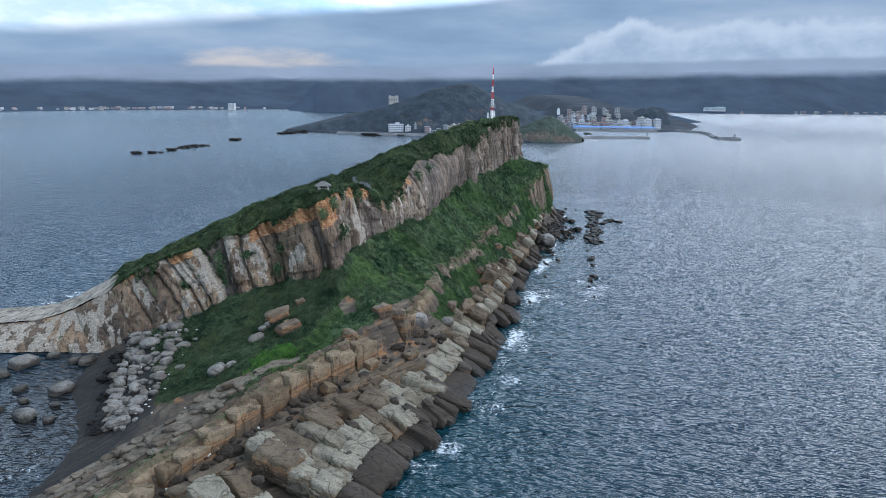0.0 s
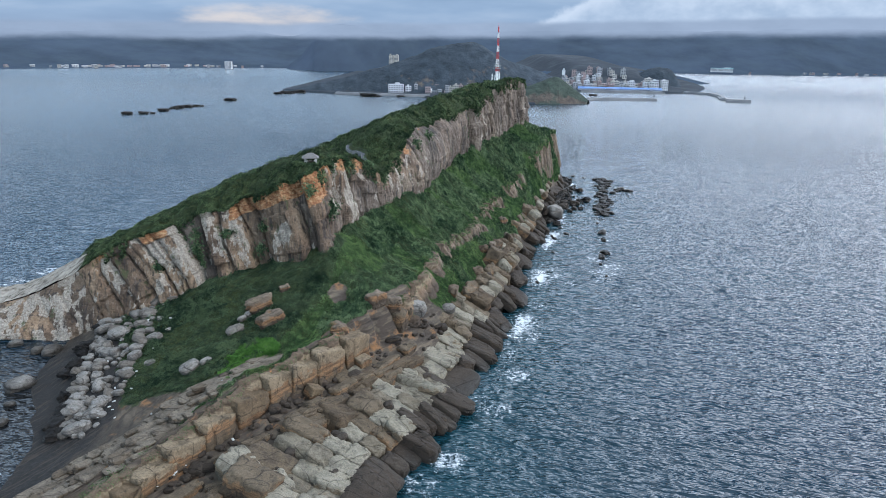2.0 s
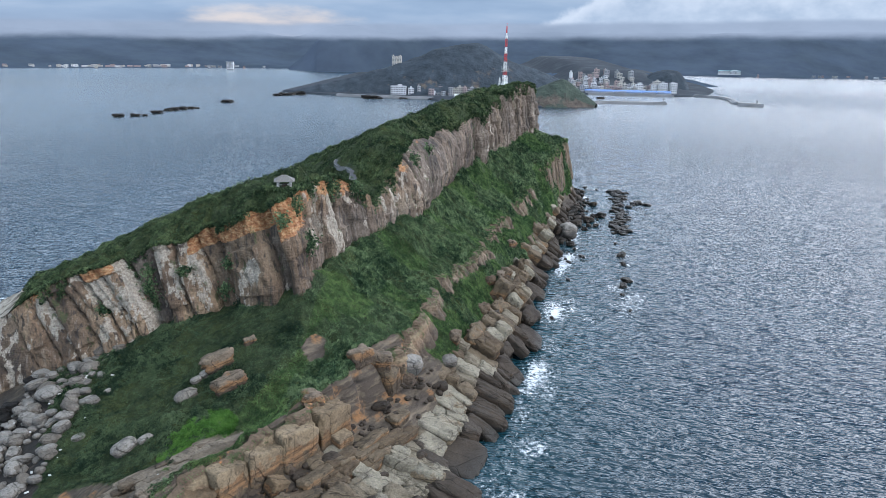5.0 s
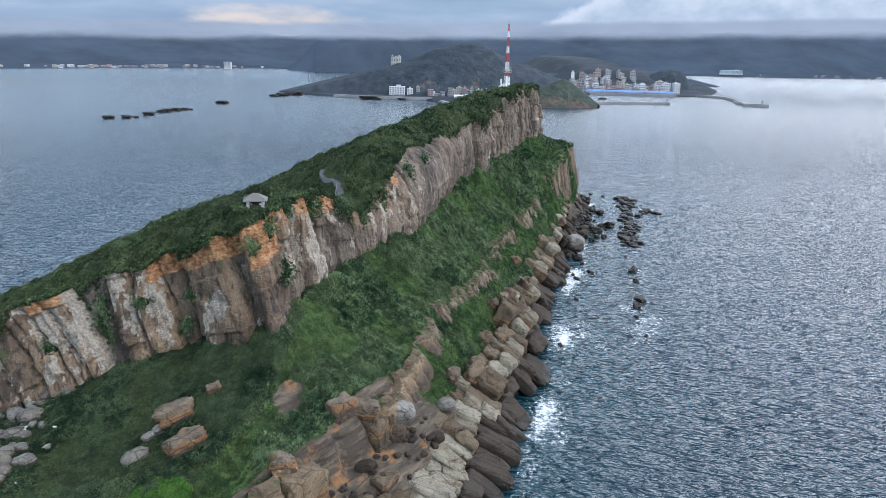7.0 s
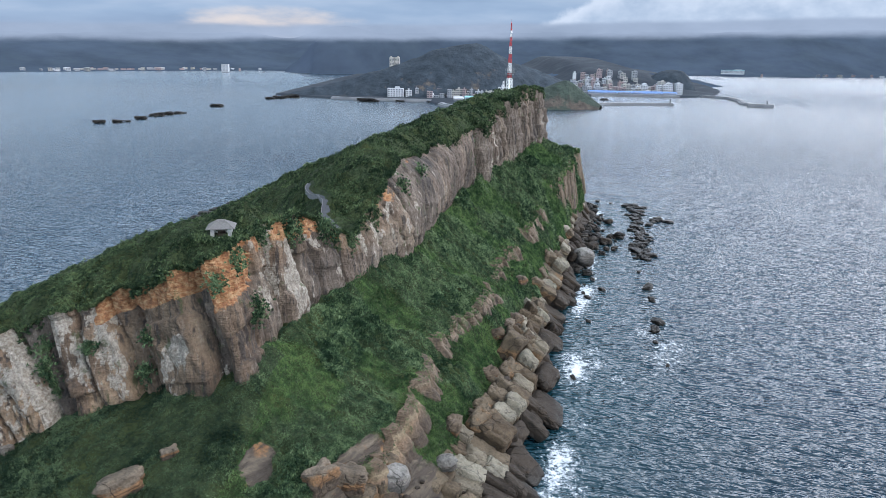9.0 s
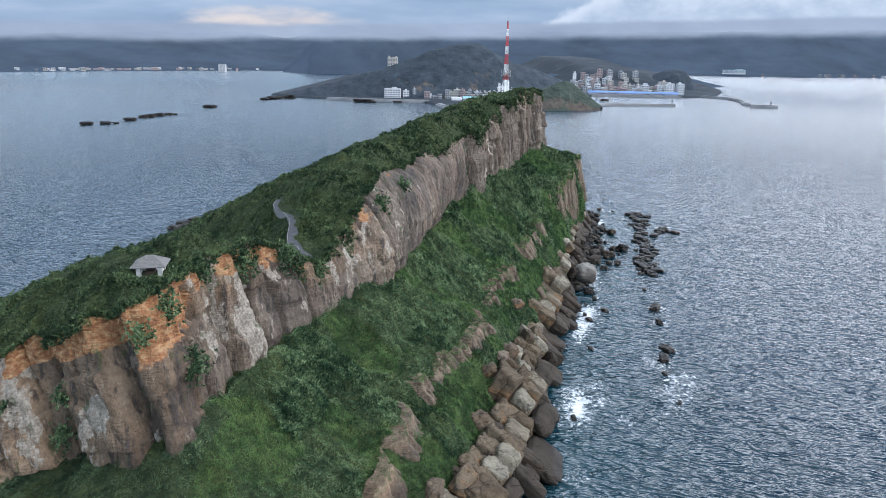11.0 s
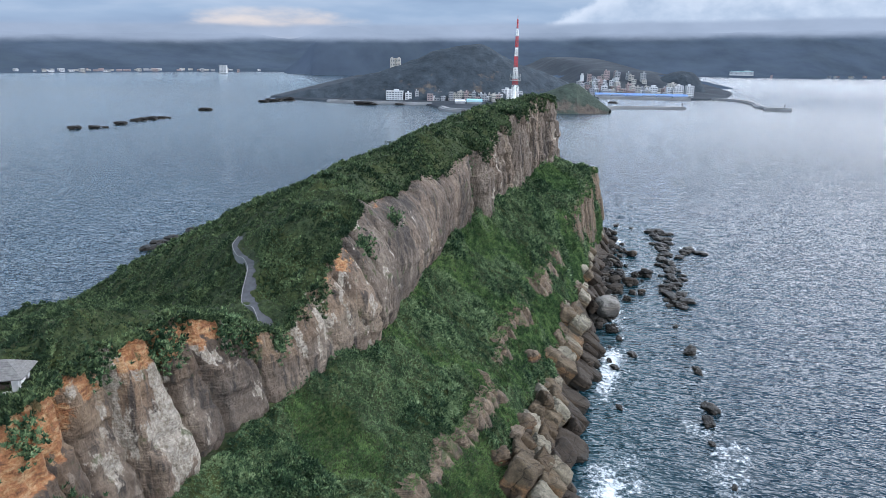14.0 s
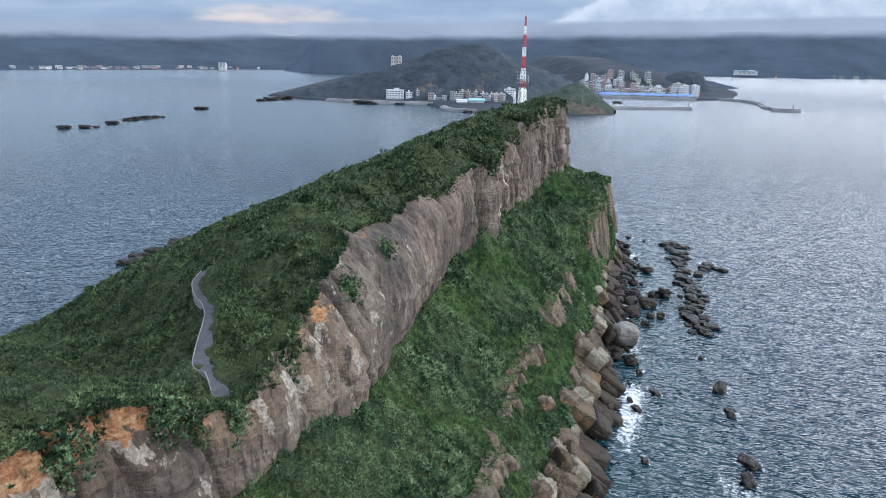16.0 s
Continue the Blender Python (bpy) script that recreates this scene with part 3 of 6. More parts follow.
def make_cliff():
    t, along = even(RIM, 0.36)
    rim, foot = spline(RIM, t), spline(FOOT, t)
    # past the corner the foot lies straight below the rim
    fine = spline(FOOT, np.linspace(9, len(FOOT) - 1, 900))
    below = np.stack([np.interp(rim[:, 1], fine[:, 1], fine[:, a]) for a in range(3)], -1)
    w = (smooth(t, 9.6, 11.0) * (1 - smooth(t, 19.2, 19.8)))[:, None]
    foot = foot * (1 - w) + below * w
    v = np.linspace(-0.12, 1.0, 84)
    line = rim - foot
    tang = np.gradient((rim + foot)[:, :2], axis=0)
    k = np.ones(9) / 9
    tang = np.stack([np.convolve(np.pad(tang[:, a], 4, mode="edge"), k, "valid") for a in (0, 1)], -1)
    tang /= np.linalg.norm(tang, axis=1, keepdims=True)
    out = np.stack([tang[:, 1], -tang[:, 0], np.zeros(len(t))], -1)
    # foot and rim are joined by a face that is steep below and leans back near the top
    power = (1.4 + 1.5 * smooth(t, 9, 12))[:, None]
    lean = np.sign(v)[None] * np.abs(v)[None] ** power
    g = foot[:, None, :] + np.concatenate([line[:, None, :2] * lean[..., None], line[:, None, 2:] * v[None, :, None]], -1)
    A = np.broadcast_to(along[:, None], g.shape[:2])
    V = np.broadcast_to(v[None, :], g.shape[:2])
    tall = smooth(line[:, 2], 3, 14)[:, None]
    T = np.broadcast_to(t[:, None], g.shape[:2])
    d, tint, tint2 = flute(A, V, g, T)
    d = d * (0.25 + 0.75 * tall)
    # the long slab beyond the saddle bellies out over its foot
    slab = (smooth(t, 12.7, 13.3) * (1 - smooth(t, 15.2, 15.7)))[:, None]
    d = d + slab * 2.6 * np.sin(np.pi * np.clip(V, 0, 1)) ** 0.7 * (0.55 + 0.45 * V)
    # the deep cleft before the far end
    d = d - 3.0 * np.exp(-((t - 15.75) / 0.13) ** 2)[:, None] - 2.0 * np.exp(-((t - 18.1) / 0.05) ** 2)[:, None] - 1.6 * np.exp(-((t - 17.3) / 0.05) ** 2)[:, None]
    # a pillar stands proud where the saddle meets the slab
    d = d + (3.0 * smooth(t, 11.6, 11.95) * (1 - smooth(t, 12.68, 12.76)) - 1.0 * np.exp(-((t - 12.86) / 0.08) ** 2) + 1.2 * smooth(t, 13, 13.6) * (1 - smooth(t, 15.4, 15.6)))[:, None] * (0.35 + 0.65 * np.sin(np.pi * np.clip(V * 0.8 + 0.1, 0, 1)))
    jag = fbm(np.stack([along / 6.0, t * 0, t * 0], -1), 3, 151) - 0.5 + 0.6 * smooth(vnoise(np.stack([along / 11.0, t * 0, t * 0 + 5], -1), 152), 0.40, 0.60) - 0.3
    g[..., 2] += np.clip(V, 0, 1) ** 4 * (3.0 * jag * smooth(t, 4, 5) * (1 - np.exp(-((t - 7.7) / 0.9) ** 2)))[:, None]
    g = g + out[:, None, :] * d[..., None]
    iron = smooth(T, 5.3, 5.5) * (1 - smooth(T, 7.0, 7.2)) * smooth(V, 0.76, 0.84) * 1.25
    iron = np.maximum(iron, smooth(T, 3.7, 3.9) * (1 - smooth(T, 4.2, 4.4)) * smooth(V, 0.80, 0.9) * 0.8)
    iron = np.maximum(iron, smooth(T, 7.1, 7.4) * (1 - smooth(T, 8.5, 8.9)) * smooth(V, 0.52, 0.74) * 1.02)
    iron = np.maximum(iron, smooth(T, 8.5, 8.9) * (1 - smooth(T, 10.5, 11.0)) * smooth(V, 0.66, 0.92) * (0.50 + 0.42 * tint2))
    iron = np.maximum(iron, np.exp(-((T - 12.0) / 0.5) ** 2) * smooth(V, 0.70, 0.95) * (0.25 + 0.4 * tint2))
    iron = np.maximum(iron, smooth(T, 11, 12) * smooth(V, 0.90, 0.97) * 0.30)
    iron = np.maximum(iron, np.exp(-((T - 2.9) / 0.25) ** 2) * smooth(V, 0.85, 0.95) * 0.8)
    # some pillars are fresh and pale, others dark with weathering
    front = smooth(T, 2.6, 3.2) * (1 - smooth(T, 9.6, 10.4))
    pale = front * (1.9 * smooth(tint, 0.55, 0.75) * smooth(V + 0.5 * tint2, 0.05, 0.4) + 0.8 * smooth(tint2, 0.70, 0.85) - 0.25) + 1.5 * (1 - smooth(T, 1.9, 2.7))
    pale = pale + 1.5 * smooth(A, 125, 127) * (1 - smooth(A, 133, 134)) * smooth(V, 0.62, 0.45)
    pale = pale + smooth(T, 7.8, 8.2) * (1 - smooth(T, 11.4, 12.2)) * (1.2 * smooth(tint2, 0.5, 0.7) * smooth(V, 0.15, 0.45) + 0.05)
    pale = pale - 0.6 * smooth(T, 12.5, 12.9) + 1.2 * np.exp(-((T - 12.66) / 0.09) ** 2) * smooth(V, 0.1, 0.4) + 0.9 * smooth(T, 15.8, 16.2) * smooth(tint2, 0.72, 0.85)
    slate = np.maximum.reduce([smooth(T, 11.2, 12.2) * 0.85, smooth(T, 8.2, 9.2) * (1 - smooth(V, 0.45, 0.75)) * 0.8, front * 0.8 * (1 - smooth(tint, 0.22, 0.34))])
    ob = grid_mesh("cliff", g, CLIFF, [("iron", iron), ("pale", pale), ("slate", slate), ("block", tint)], flip=True)
    tagged(ob, "tall weathered brown sandstone cliff with orange upper beds", "cliff", kind="structure")
    return t, along, g[:, -1, :], out, g


CT, CALONG, RIM_LINE, CLIFF_OUT, CLIFF_FACE = make_cliff()


def make_top():
    t, rim = CT[::2], RIM_LINE[::2].copy()
    rim[:, 2] += 0.15
    rim += CLIFF_OUT[::2] * 0.35
    ridge, back = spline(RIDGE, t), spline(BACK, t)
    ridge[:, 2] -= 1.2 * smooth(t, 3.5, 5) * (1 - np.exp(-((t - 7.9) / 1.1) ** 2)) - 1.0 * smooth(t, 11, 13)
    a = np.linspace(0, 1, 18)[:-1]
    b = np.linspace(0, 1, 80)
    first = rim[:, None] + (ridge - rim)[:, None] * a[None, :, None]
    first[..., 2] = rim[:, None, 2] + (ridge - rim)[:, None, 2] * (np.sin(a * np.pi / 2) ** 0.85)[None, :]
    second = ridge[:, None] + (back - ridge)[:, None] * b[None, :, None]
    bend = (0.80 + 0.07 * smooth(t, 9, 13))[:, None]
    fall = 1 - (bend * b[None] + (1 - bend) * b[None] ** 2)
    second[..., 2] = back[:, None, 2] + (ridge - back)[:, None, 2] * fall
    g = np.concatenate([first, second], 1)
    run = np.concatenate([a * 0.15, 0.15 + b * 0.85])
    soft = smooth(run, 0.0, 0.05)[None, :]
    bush = fbm(np.stack([g[..., 0] / 3.2, g[..., 1] / 3.2, g[..., 2] * 0], -1), 3, 61)
    hill = fbm(np.stack([g[..., 0] / 16, g[..., 1] / 16, g[..., 2] * 0], -1), 3, 62)
    T = np.broadcast_to(t[:, None], bush.shape)
    bare = np.maximum(1 - smooth(T, 2.0, 2.7), smooth(np.broadcast_to(run, bush.shape), 0.92, 0.98))
    g[..., 2] += soft * (1 - 0.8 * bare) * (2.2 * (bush - 0.5) + 3.0 * (hill - 0.5) + 1.5 * mounds(g[..., 0], g[..., 1], 3.4, 65) + 0.8 * mounds(g[..., 0], g[..., 1], 1.7, 66) - 1.0)
    pad = 1 - smooth(np.hypot(g[..., 0] + 33.9, g[..., 1] - 199.4), 2.6, 6.5)
    pad = pad * smooth(run, 0.0, 0.06)[None]
    g[..., 2] = g[..., 2] * (1 - pad) + 49.2 * pad
    pit = ridged(np.stack([g[..., 0] / 5, g[..., 1] / 5, g[..., 2] * 0], -1), 3, 64)
    g[..., 2] += bare * 0.9 * (pit - 0.6)
    green = (1 - bare) * 0.95
    ob = grid_mesh("headland_top", g, GROUND, [("green", green), ("tip", 1 - smooth(T, 2.1, 2.8))], flip=False)
    tagged(ob, "green shrub-covered dip slope of the headland", "hillside", kind="structure")
    return g, green


# bare brown soil on the spur: centre and half widths
SOIL = ((-24.5, 179.5, 2.4, 3.4),)


def make_slopes():
    t, along = even(EDGE, 0.55)
    L = [spline(q, t) for q in (BAY, BEACH, HOLLOW, SPINE, EDGE, TOE, LEDGE, TIDE)]
    under = L[-1] + (L[-1] - L[-2]) * np.array([0.9, 0.9, 0]) + np.array([0, 0, -6.0])
    L.append(under)
    counts = (10, 30, 44, 64, 10, 36, 18, 6)
    cols, tag = [], []
    for k, m in enumerate(counts):
        w = np.linspace(0, 1, m + 1)[:-1]
        piece = L[k][:, None] + (L[k + 1] - L[k])[:, None] * w[None, :, None]
        if k == 3:  # hollow slope between spine and edge sags a little
            piece[..., 2] -= (1.4 * np.sin(np.pi * w))[None, :]
        cols.append(piece)
        tag += [k + float(x) for x in w]
    g = np.concatenate(cols + [L[-1][:, None]], 1)
    tag = np.array(tag + [8.0])
    W = np.broadcast_to(tag[None, :], g.shape[:2])
    T = np.broadcast_to(t[:, None], g.shape[:2])
    x, y = g[..., 0], g[..., 1]
    flat = np.stack([x, y, x * 0], -1)
    # green hollow and slopes; bare strata by the shore and near the tip
    wob = 0.5 * (fbm(flat / 7, 3, 70) - 0.5)
    slope_green = smooth(W + wob, 2.6, 2.9) * (1 - smooth(W + wob * 0.4, 3.93, 4.03))
    hollow = smooth(T + wob, 2.5, 3.2) * smooth(W + 0.8 * wob + 0.16 * (T - 3), 1.25, 1.5) * (1 - smooth(W + 0.5 * wob, 3.9, 4.0))
    low = smooth(T + wob, 5.4, 6.6) * smooth(W, 4.97, 5.08) * (1 - smooth(W + 1.2 * wob, 5.7, 6.1)) * (1 - 0.35 * smooth(T, 14, 16))
    over = smooth(T, 5.4, 6.2) * smooth(W, 3.9, 4.0) * (1 - smooth(W, 5.0, 5.1))
    green = np.clip(np.maximum.reduce([slope_green * np.where(W > 3.15, smooth(T + wob, 1.7, 2.3), smooth(T, 2.6, 3.4)), hollow, low, over]), 0, 1)
    green = np.where(T > 6.5, np.maximum(green, (W < 3.95) * 1.0), green)
    for sx, sy, rx, ry in SOIL:
        green = green * smooth(((x - sx) / rx) ** 2 + ((y - sy) / ry) ** 2 + 1.6 * (fbm(flat / 2.2, 3, 79) - 0.5), 0.6, 1.1)
    bush = fbm(flat / 3.0, 3, 71)
    hill = fbm(flat / 14, 3, 72)
    rough = ridged(flat / 5.5, 4, 73)
    calm = np.where((T < 6.2) & (W < 3.2), 0.8, 1.0)
    shrubby = smooth(fbm(flat / 11, 3, 120), 0.62, 0.42)
    g[..., 2] += green * (1.4 * (bush - 0.45) + 2.6 * (hill - 0.5) + calm * shrubby * (1.5 * mounds(x, y, 3.2, 81) + 0.7 * mounds(x, y, 1.5, 82) - 0.6))
    # bare strata step down in thin beds
    rocky = (1 - green)
    step = np.abs(((g[..., 2] + 1.2 * (fbm(flat / 12, 2, 74) - 0.5)) / 0.8) % 1.0 - 0.5)
    g[..., 2] += rocky * (0.5 * (step - 0.25) + 1.3 * (rough - 0.6) * smooth(W, 4.5, 5.5) + 0.25 * (rough - 0.6))
    g[..., 2] -= (3.2 + 1.2 * np.exp(-((T - 5.0) / 0.9) ** 2)) * smooth(W, 5.35, 5.9) * (1 - 0.5 * smooth(W, 6.8, 7.0))
    # worn edges of the tilted beds on the bare pavement
    saw = (W * 7.0 + 1.6 * (fbm(flat / np.array([9, 9, 1]), 3, 78) - 0.5) + 0.3 * T) % 1.0
    g[..., 2] += rocky * (1 - smooth(T, 3.0, 3.8)) * smooth(W, 1.6, 2.2) * (1 - smooth(W, 3.8, 4.0)) * 0.55 * (saw - 0.5)
    # the lower scarp is broken into blocks by upright joints
    face = smooth(W, 3.6, 4.0) * (1 - smooth(W, 5.0, 5.3))
    along2 = np.broadcast_to(along[:, None], W.shape)
    joint = ridged(np.stack([along2 / 5.5, W * 0.2, x * 0], -1), 1, 75) ** 9
    g[..., 0] += face * (-1.5 * joint + 2.6 * (fbm(np.stack([along2 / 7, g[..., 2] / 4, x * 0], -1), 3, 76) - 0.5))
    ob = grid_mesh("headland_slope", g, GROUND, [("green", green), ("sand", (1 - smooth(W + wob, 1.35, 1.7)) * (1 - smooth(T, 5.0, 5.8)))], flip=True)
    tagged(ob, "green hollow and rock ledges stepping down to the sea", "hillside", kind="structure")
    return g, green, W, T


# stretches of the lower scarp where rock shows: from, to, how bare
BARE_WALL = ((5.3, 6.75, 0.86), (6.95, 7.6, 0.84), (7.85, 10.1, 1.0), (10.45, 12.5, 0.92), (12.9, 14.0, 0.86), (14.6, 15.5, 0.84), (15.8, 16.2, 0.8))


def make_scarp():
    """The lower scarp: a low wall of jointed sandstone, overgrown in places."""
    t, along = even(EDGE, 0.45)
    keep = (t > 0.25) & (t < 16.2)
    t, along = t[keep], along[keep]
    edge, toe = spline(EDGE, t), spline(TOE, t)
    tang = np.gradient((edge + toe)[:, :2], axis=0)
    k = np.ones(15) / 15
    tang = np.stack([np.convolve(np.pad(tang[:, a], 7, mode="edge"), k, "valid") for a in (0, 1)], -1)
    tang /= np.linalg.norm(tang, axis=1, keepdims=True)
    out = np.stack([tang[:, 1], -tang[:, 0], np.zeros(len(t))], -1)
    v = np.concatenate([np.linspace(-0.35, 1.0, 26), [1.03, 1.04]])
    shelf = np.where(v > 1.0, (v - 1.0) * 40, 0)
    high = (edge - toe)[:, 2]
    g = toe[:, None] + (edge - toe)[:, None] * np.concatenate([np.clip(v, -1, 1)[:, None] ** 1.0 * 0.55, np.clip(v, -1, 1)[:, None] ** 1.0 * 0.55, v[:, None]], -1)[None]
    V = np.broadcast_to(v[None], g.shape[:2])
    A = np.broadcast_to(along[:, None], g.shape[:2])
    warp = A + 1.4 * (fbm(np.stack([A / 5, V, A * 0], -1), 2, 141) - 0.5)
    part_u, number = cells(warp, 142, 1.6, 5.0)
    d = 2.2 * (fbm(np.stack([A / 8, V * 0.4, A * 0], -1), 2, 143) - 0.5) - 1.5 * np.abs(2 * part_u - 1) ** 6 + 0.9 * (fbm(g / 1.8, 4, 144) - 0.5)
    d += 0.35 * (vnoise(np.stack([g[..., 2] / 0.9, A / 25, A * 0], -1), 145) - 0.5)
    # stretches where the rock shows; elsewhere grass has grown over it
    bare = 1 - smooth(t, 4.30, 4.42)
    for lo, hi, much in BARE_WALL:
        bare = np.maximum(bare, much * smooth(t, lo - 0.12, lo + 0.12) * (1 - smooth(t, hi - 0.12, hi + 0.12)))
    bare = np.clip(bare - 0.08 * smooth(fbm(np.stack([along / 4.0, t * 0, t * 0], -1), 2, 146), 0.52, 0.66) * (t > 4.4), 0, 1)
    step = chance(number, 149)
    d = d + 1.6 * (step - 0.5) + (0.4 + 1.7 * smooth(t, 4.5, 5.2) - 5.0 * (1 - bare))[:, None]
    g[..., 2] += np.clip(V, 0, 1) * 1.3 * (chance(number, 150) - 0.65)
    ragged = fbm(np.stack([along / 3.0, t * 0, t * 0], -1), 3, 147)
    g[..., 2] -= (np.clip(V, 0, 1) * (2.2 * np.maximum(ragged - 0.42, 0) * smooth(t, 4.4, 4.8))[:, None]) * 2
    g = g + out[:, None] * (d - shelf[None])[..., None]
    T = np.broadcast_to(t[:, None], V.shape)
    iron = smooth(V, 0.35, 0.6) * (0.42 * np.exp(-((T - 2.95) / 0.28) ** 2) + 0.55 * np.exp(-((T - 4.15) / 0.22) ** 2) + 0.5 * np.exp(-((T - 4.95) / 0.3) ** 2)) + 0.10 * smooth(T, 5, 6)
    slate = 0.85 * smooth(T, 6.0, 7.8)
    ob = grid_mesh("lower_scarp", g, SCARP_ROCK, [("iron", iron), ("bed", V), ("slate", slate)], flip=True)
    tagged(ob, "low jointed wall of brown and cream sandstone beds", "cliff", kind="structure")
    return t, bare, g[:, 25], out


SCARP_T, SCARP_BARE, SCARP_TOP, SCARP_OUT = make_scarp()
TOP, TOP_GREEN = make_top()
SLOPE, SLOPE_GREEN, SLOPE_W, SLOPE_T = make_slopes()

# ---- the sea, one sheet to the horizon ----
TIDE_LINE = spline(TIDE, np.linspace(0, len(TIDE) - 1, 260))


def make_sea(rocks):
    xs = np.concatenate([-np.geomspace(4700, 185, 22), np.arange(-180, 320, 1.2), np.geomspace(324, 4700, 24)])
    ys = np.concatenate([-np.geomspace(4700, 20, 16), np.arange(0, 78, 9.0), np.arange(80, 560, 1.2), np.geomspace(564, 4800, 40)])
    X, Y = np.meshgrid(xs, ys, indexing="ij")
    g = np.stack([X, Y, np.zeros_like(X)], -1)
    calm = smooth(X, -185, -150) * (1 - smooth(X, 280, 322)) * smooth(Y, 76, 95) * (1 - smooth(Y, 500, 562))
    swell = fbm(np.stack([X / 5.2 + 0.35 * Y / 5.2, Y / 3.4, X * 0], -1), 3, 95, 0.6)
    chop = ridged(np.stack([X / 6.0 + 0.3 * Y / 6, Y / 3.8, X * 0 + 4], -1), 2, 96)
    g[..., 2] = calm * (0.22 * (swell - 0.5) + 0.10 * (chop - 0.55)) - 0.02
    near = (X > -172) & (X < 132) & (Y > 92) & (Y < 472)
    p = np.stack([X[near], Y[near]], -1).astype(np.float32)
    d = np.full(len(p), 1e9, np.float32)
    for q in TIDE_LINE[:, :2] + np.array([4.0, -1.5]):
        d = np.minimum(d, np.hypot(p[:, 0] - q[0], p[:, 1] - q[1]))
    foam = np.exp(-np.maximum(d - 1.0, 0) / 5.0) * (0.10 + 1.35 * vnoise(np.stack([p[:, 0] / 15, p[:, 1] / 15, p[:, 0] * 0], -1), 91))
    shore = np.exp(-d / 26.0)
    bay = np.exp(-(((p[:, 0] + 92) / 16) ** 2 + ((p[:, 1] - 138) / 16) ** 2))
    foam = np.maximum(foam, 0.40 * bay)
    shallow = np.exp(-(((p[:, 0] + 92) / 34) ** 2 + ((p[:, 1] - 152) / 44) ** 2) ** 1.5)
    shore = shore * (1 - shallow)
    for x, y, r, k in rocks:
        e = np.hypot(p[:, 0] - x, p[:, 1] - y)
        foam = np.maximum(foam, k * np.exp(-np.maximum(e - r, 0) / (1.2 + 0.5 * r)))
    F, S, B = np.zeros_like(X), np.zeros_like(X), np.zeros_like(X)
    F[near], S[near], B[near] = foam, shore, shallow
    ob = grid_mesh("water", g, SEA, [("foam", F), ("shore", S), ("bay", B)], flip=False)
    tagged(ob, "blue-grey rippled sea with white foam along the rocks", "sea", kind="structure")


# ---- hills and mountains across the water ----


def backdrop_material(name, low, high, glow):
    m, n = material(name)
    p = where(n)
    f = noise_at(n, p, 0.010, 7, 0.62)
    col = ramp(n, f, [(0.3, low), (0.7, high)])
    b = finish(n, col, 1.0, spec=0.0)
    # distance haze is put on the slopes as a mottled glow
    haze_glow = ramp(n, noise_at(n, p, 0.0032, 6, 0.6), [(0.3, tuple(c * 0.72 for c in glow)), (0.7, tuple(c * 1.35 for c in glow))])
    b.id_data.links.new(haze_glow, b.inputs["Emission Color"])
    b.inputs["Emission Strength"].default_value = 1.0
    return m


# the last colour is blue distance haze, emitted by the hillsides
FAR = backdrop_material("hazed_distant_mountain", (0.010, 0.014, 0.016), (0.022, 0.030, 0.032), (0.030, 0.046, 0.080))


def hill_material(name, tint):
    m, n = material(name)
    p = where(n)
    f = noise_at(n, p, 0.05, 8, 0.68)
    col = ramp(n, f, [(0.3, tuple(c * 0.5 for c in tint)), (0.6, tint), (0.8, tuple(c * 1.5 for c in tint))])
    bare = n("ShaderNodeAttribute", attribute_name="bare").outputs["Fac"]
    rk = ramp(n, noise_at(n, p, 0.08, 6, 0.6, (1, 1, 0.4)), [(0.3, (0.050, 0.043, 0.038)), (0.7, (0.125, 0.102, 0.086))])
    col = mix(n, span(n, calc(n, "ADD", bare, calc(n, "MULTIPLY_ADD", noise_at(n, p, 0.035, 6, 0.65), 1.4, -0.7)), 0.42, 0.6), col, rk)
    finish(n, col, 1.0, f, 1.0, 6.0, spec=0.1)
    return m


# the woods' tint is shifted to blue-grey to paint in distance haze
HILL = hill_material("hazed_wooded_hill", (0.040, 0.052, 0.064))
GRASSY = hill_material("grassy_hill", (0.050, 0.066, 0.054))


def ridge_hill(name, crest, half, mat, label, bare=0.0, step=6.0, rough=6.0, kind="structure"):
    """A long hill: crest points (x, y, height), falling to the ground on both sides over half metres."""
    t, along = even(crest, step)
    c = spline(crest, t)
    tang = np.gradient(c[:, :2], axis=0)
    tang /= np.linalg.norm(tang, axis=1, keepdims=True)
    side = np.stack([-tang[:, 1], tang[:, 0]], -1)
    w = np.linspace(-1, 1, 41)
    hw = np.interp(t, np.arange(len(crest)), half)
    xy = c[:, None, :2] + side[:, None] * (w[None, :, None] * hw[:, None, None])
    fall = np.cos(np.clip(np.abs(w), 0, 1) * np.pi / 2) ** 1.15
    z = (c[:, 2:] + 3) * fall[None] - 3
    p = np.stack([xy[..., 0], xy[..., 1], z], -1)
    amp = np.clip(z / 18, 0, 1)
    p[..., 2] += amp * rough * (fbm(p * np.array([1, 1, 0]) / 34, 4, 101) - 0.5) * 2
    bar = bare * smooth(np.abs(w)[None] + 0.0 * z, 0.1, 0.6) * smooth(-w[None] * np.ones_like(z), -1, 1)
    ob = grid_mesh(name, p, mat, [("bare", bar)], flip=True)
    return tagged(ob, label, "hill", kind=kind)


def arc_point(az, r, z):
    return np.stack([r * np.sin(az), r * np.cos(az), z], -1)


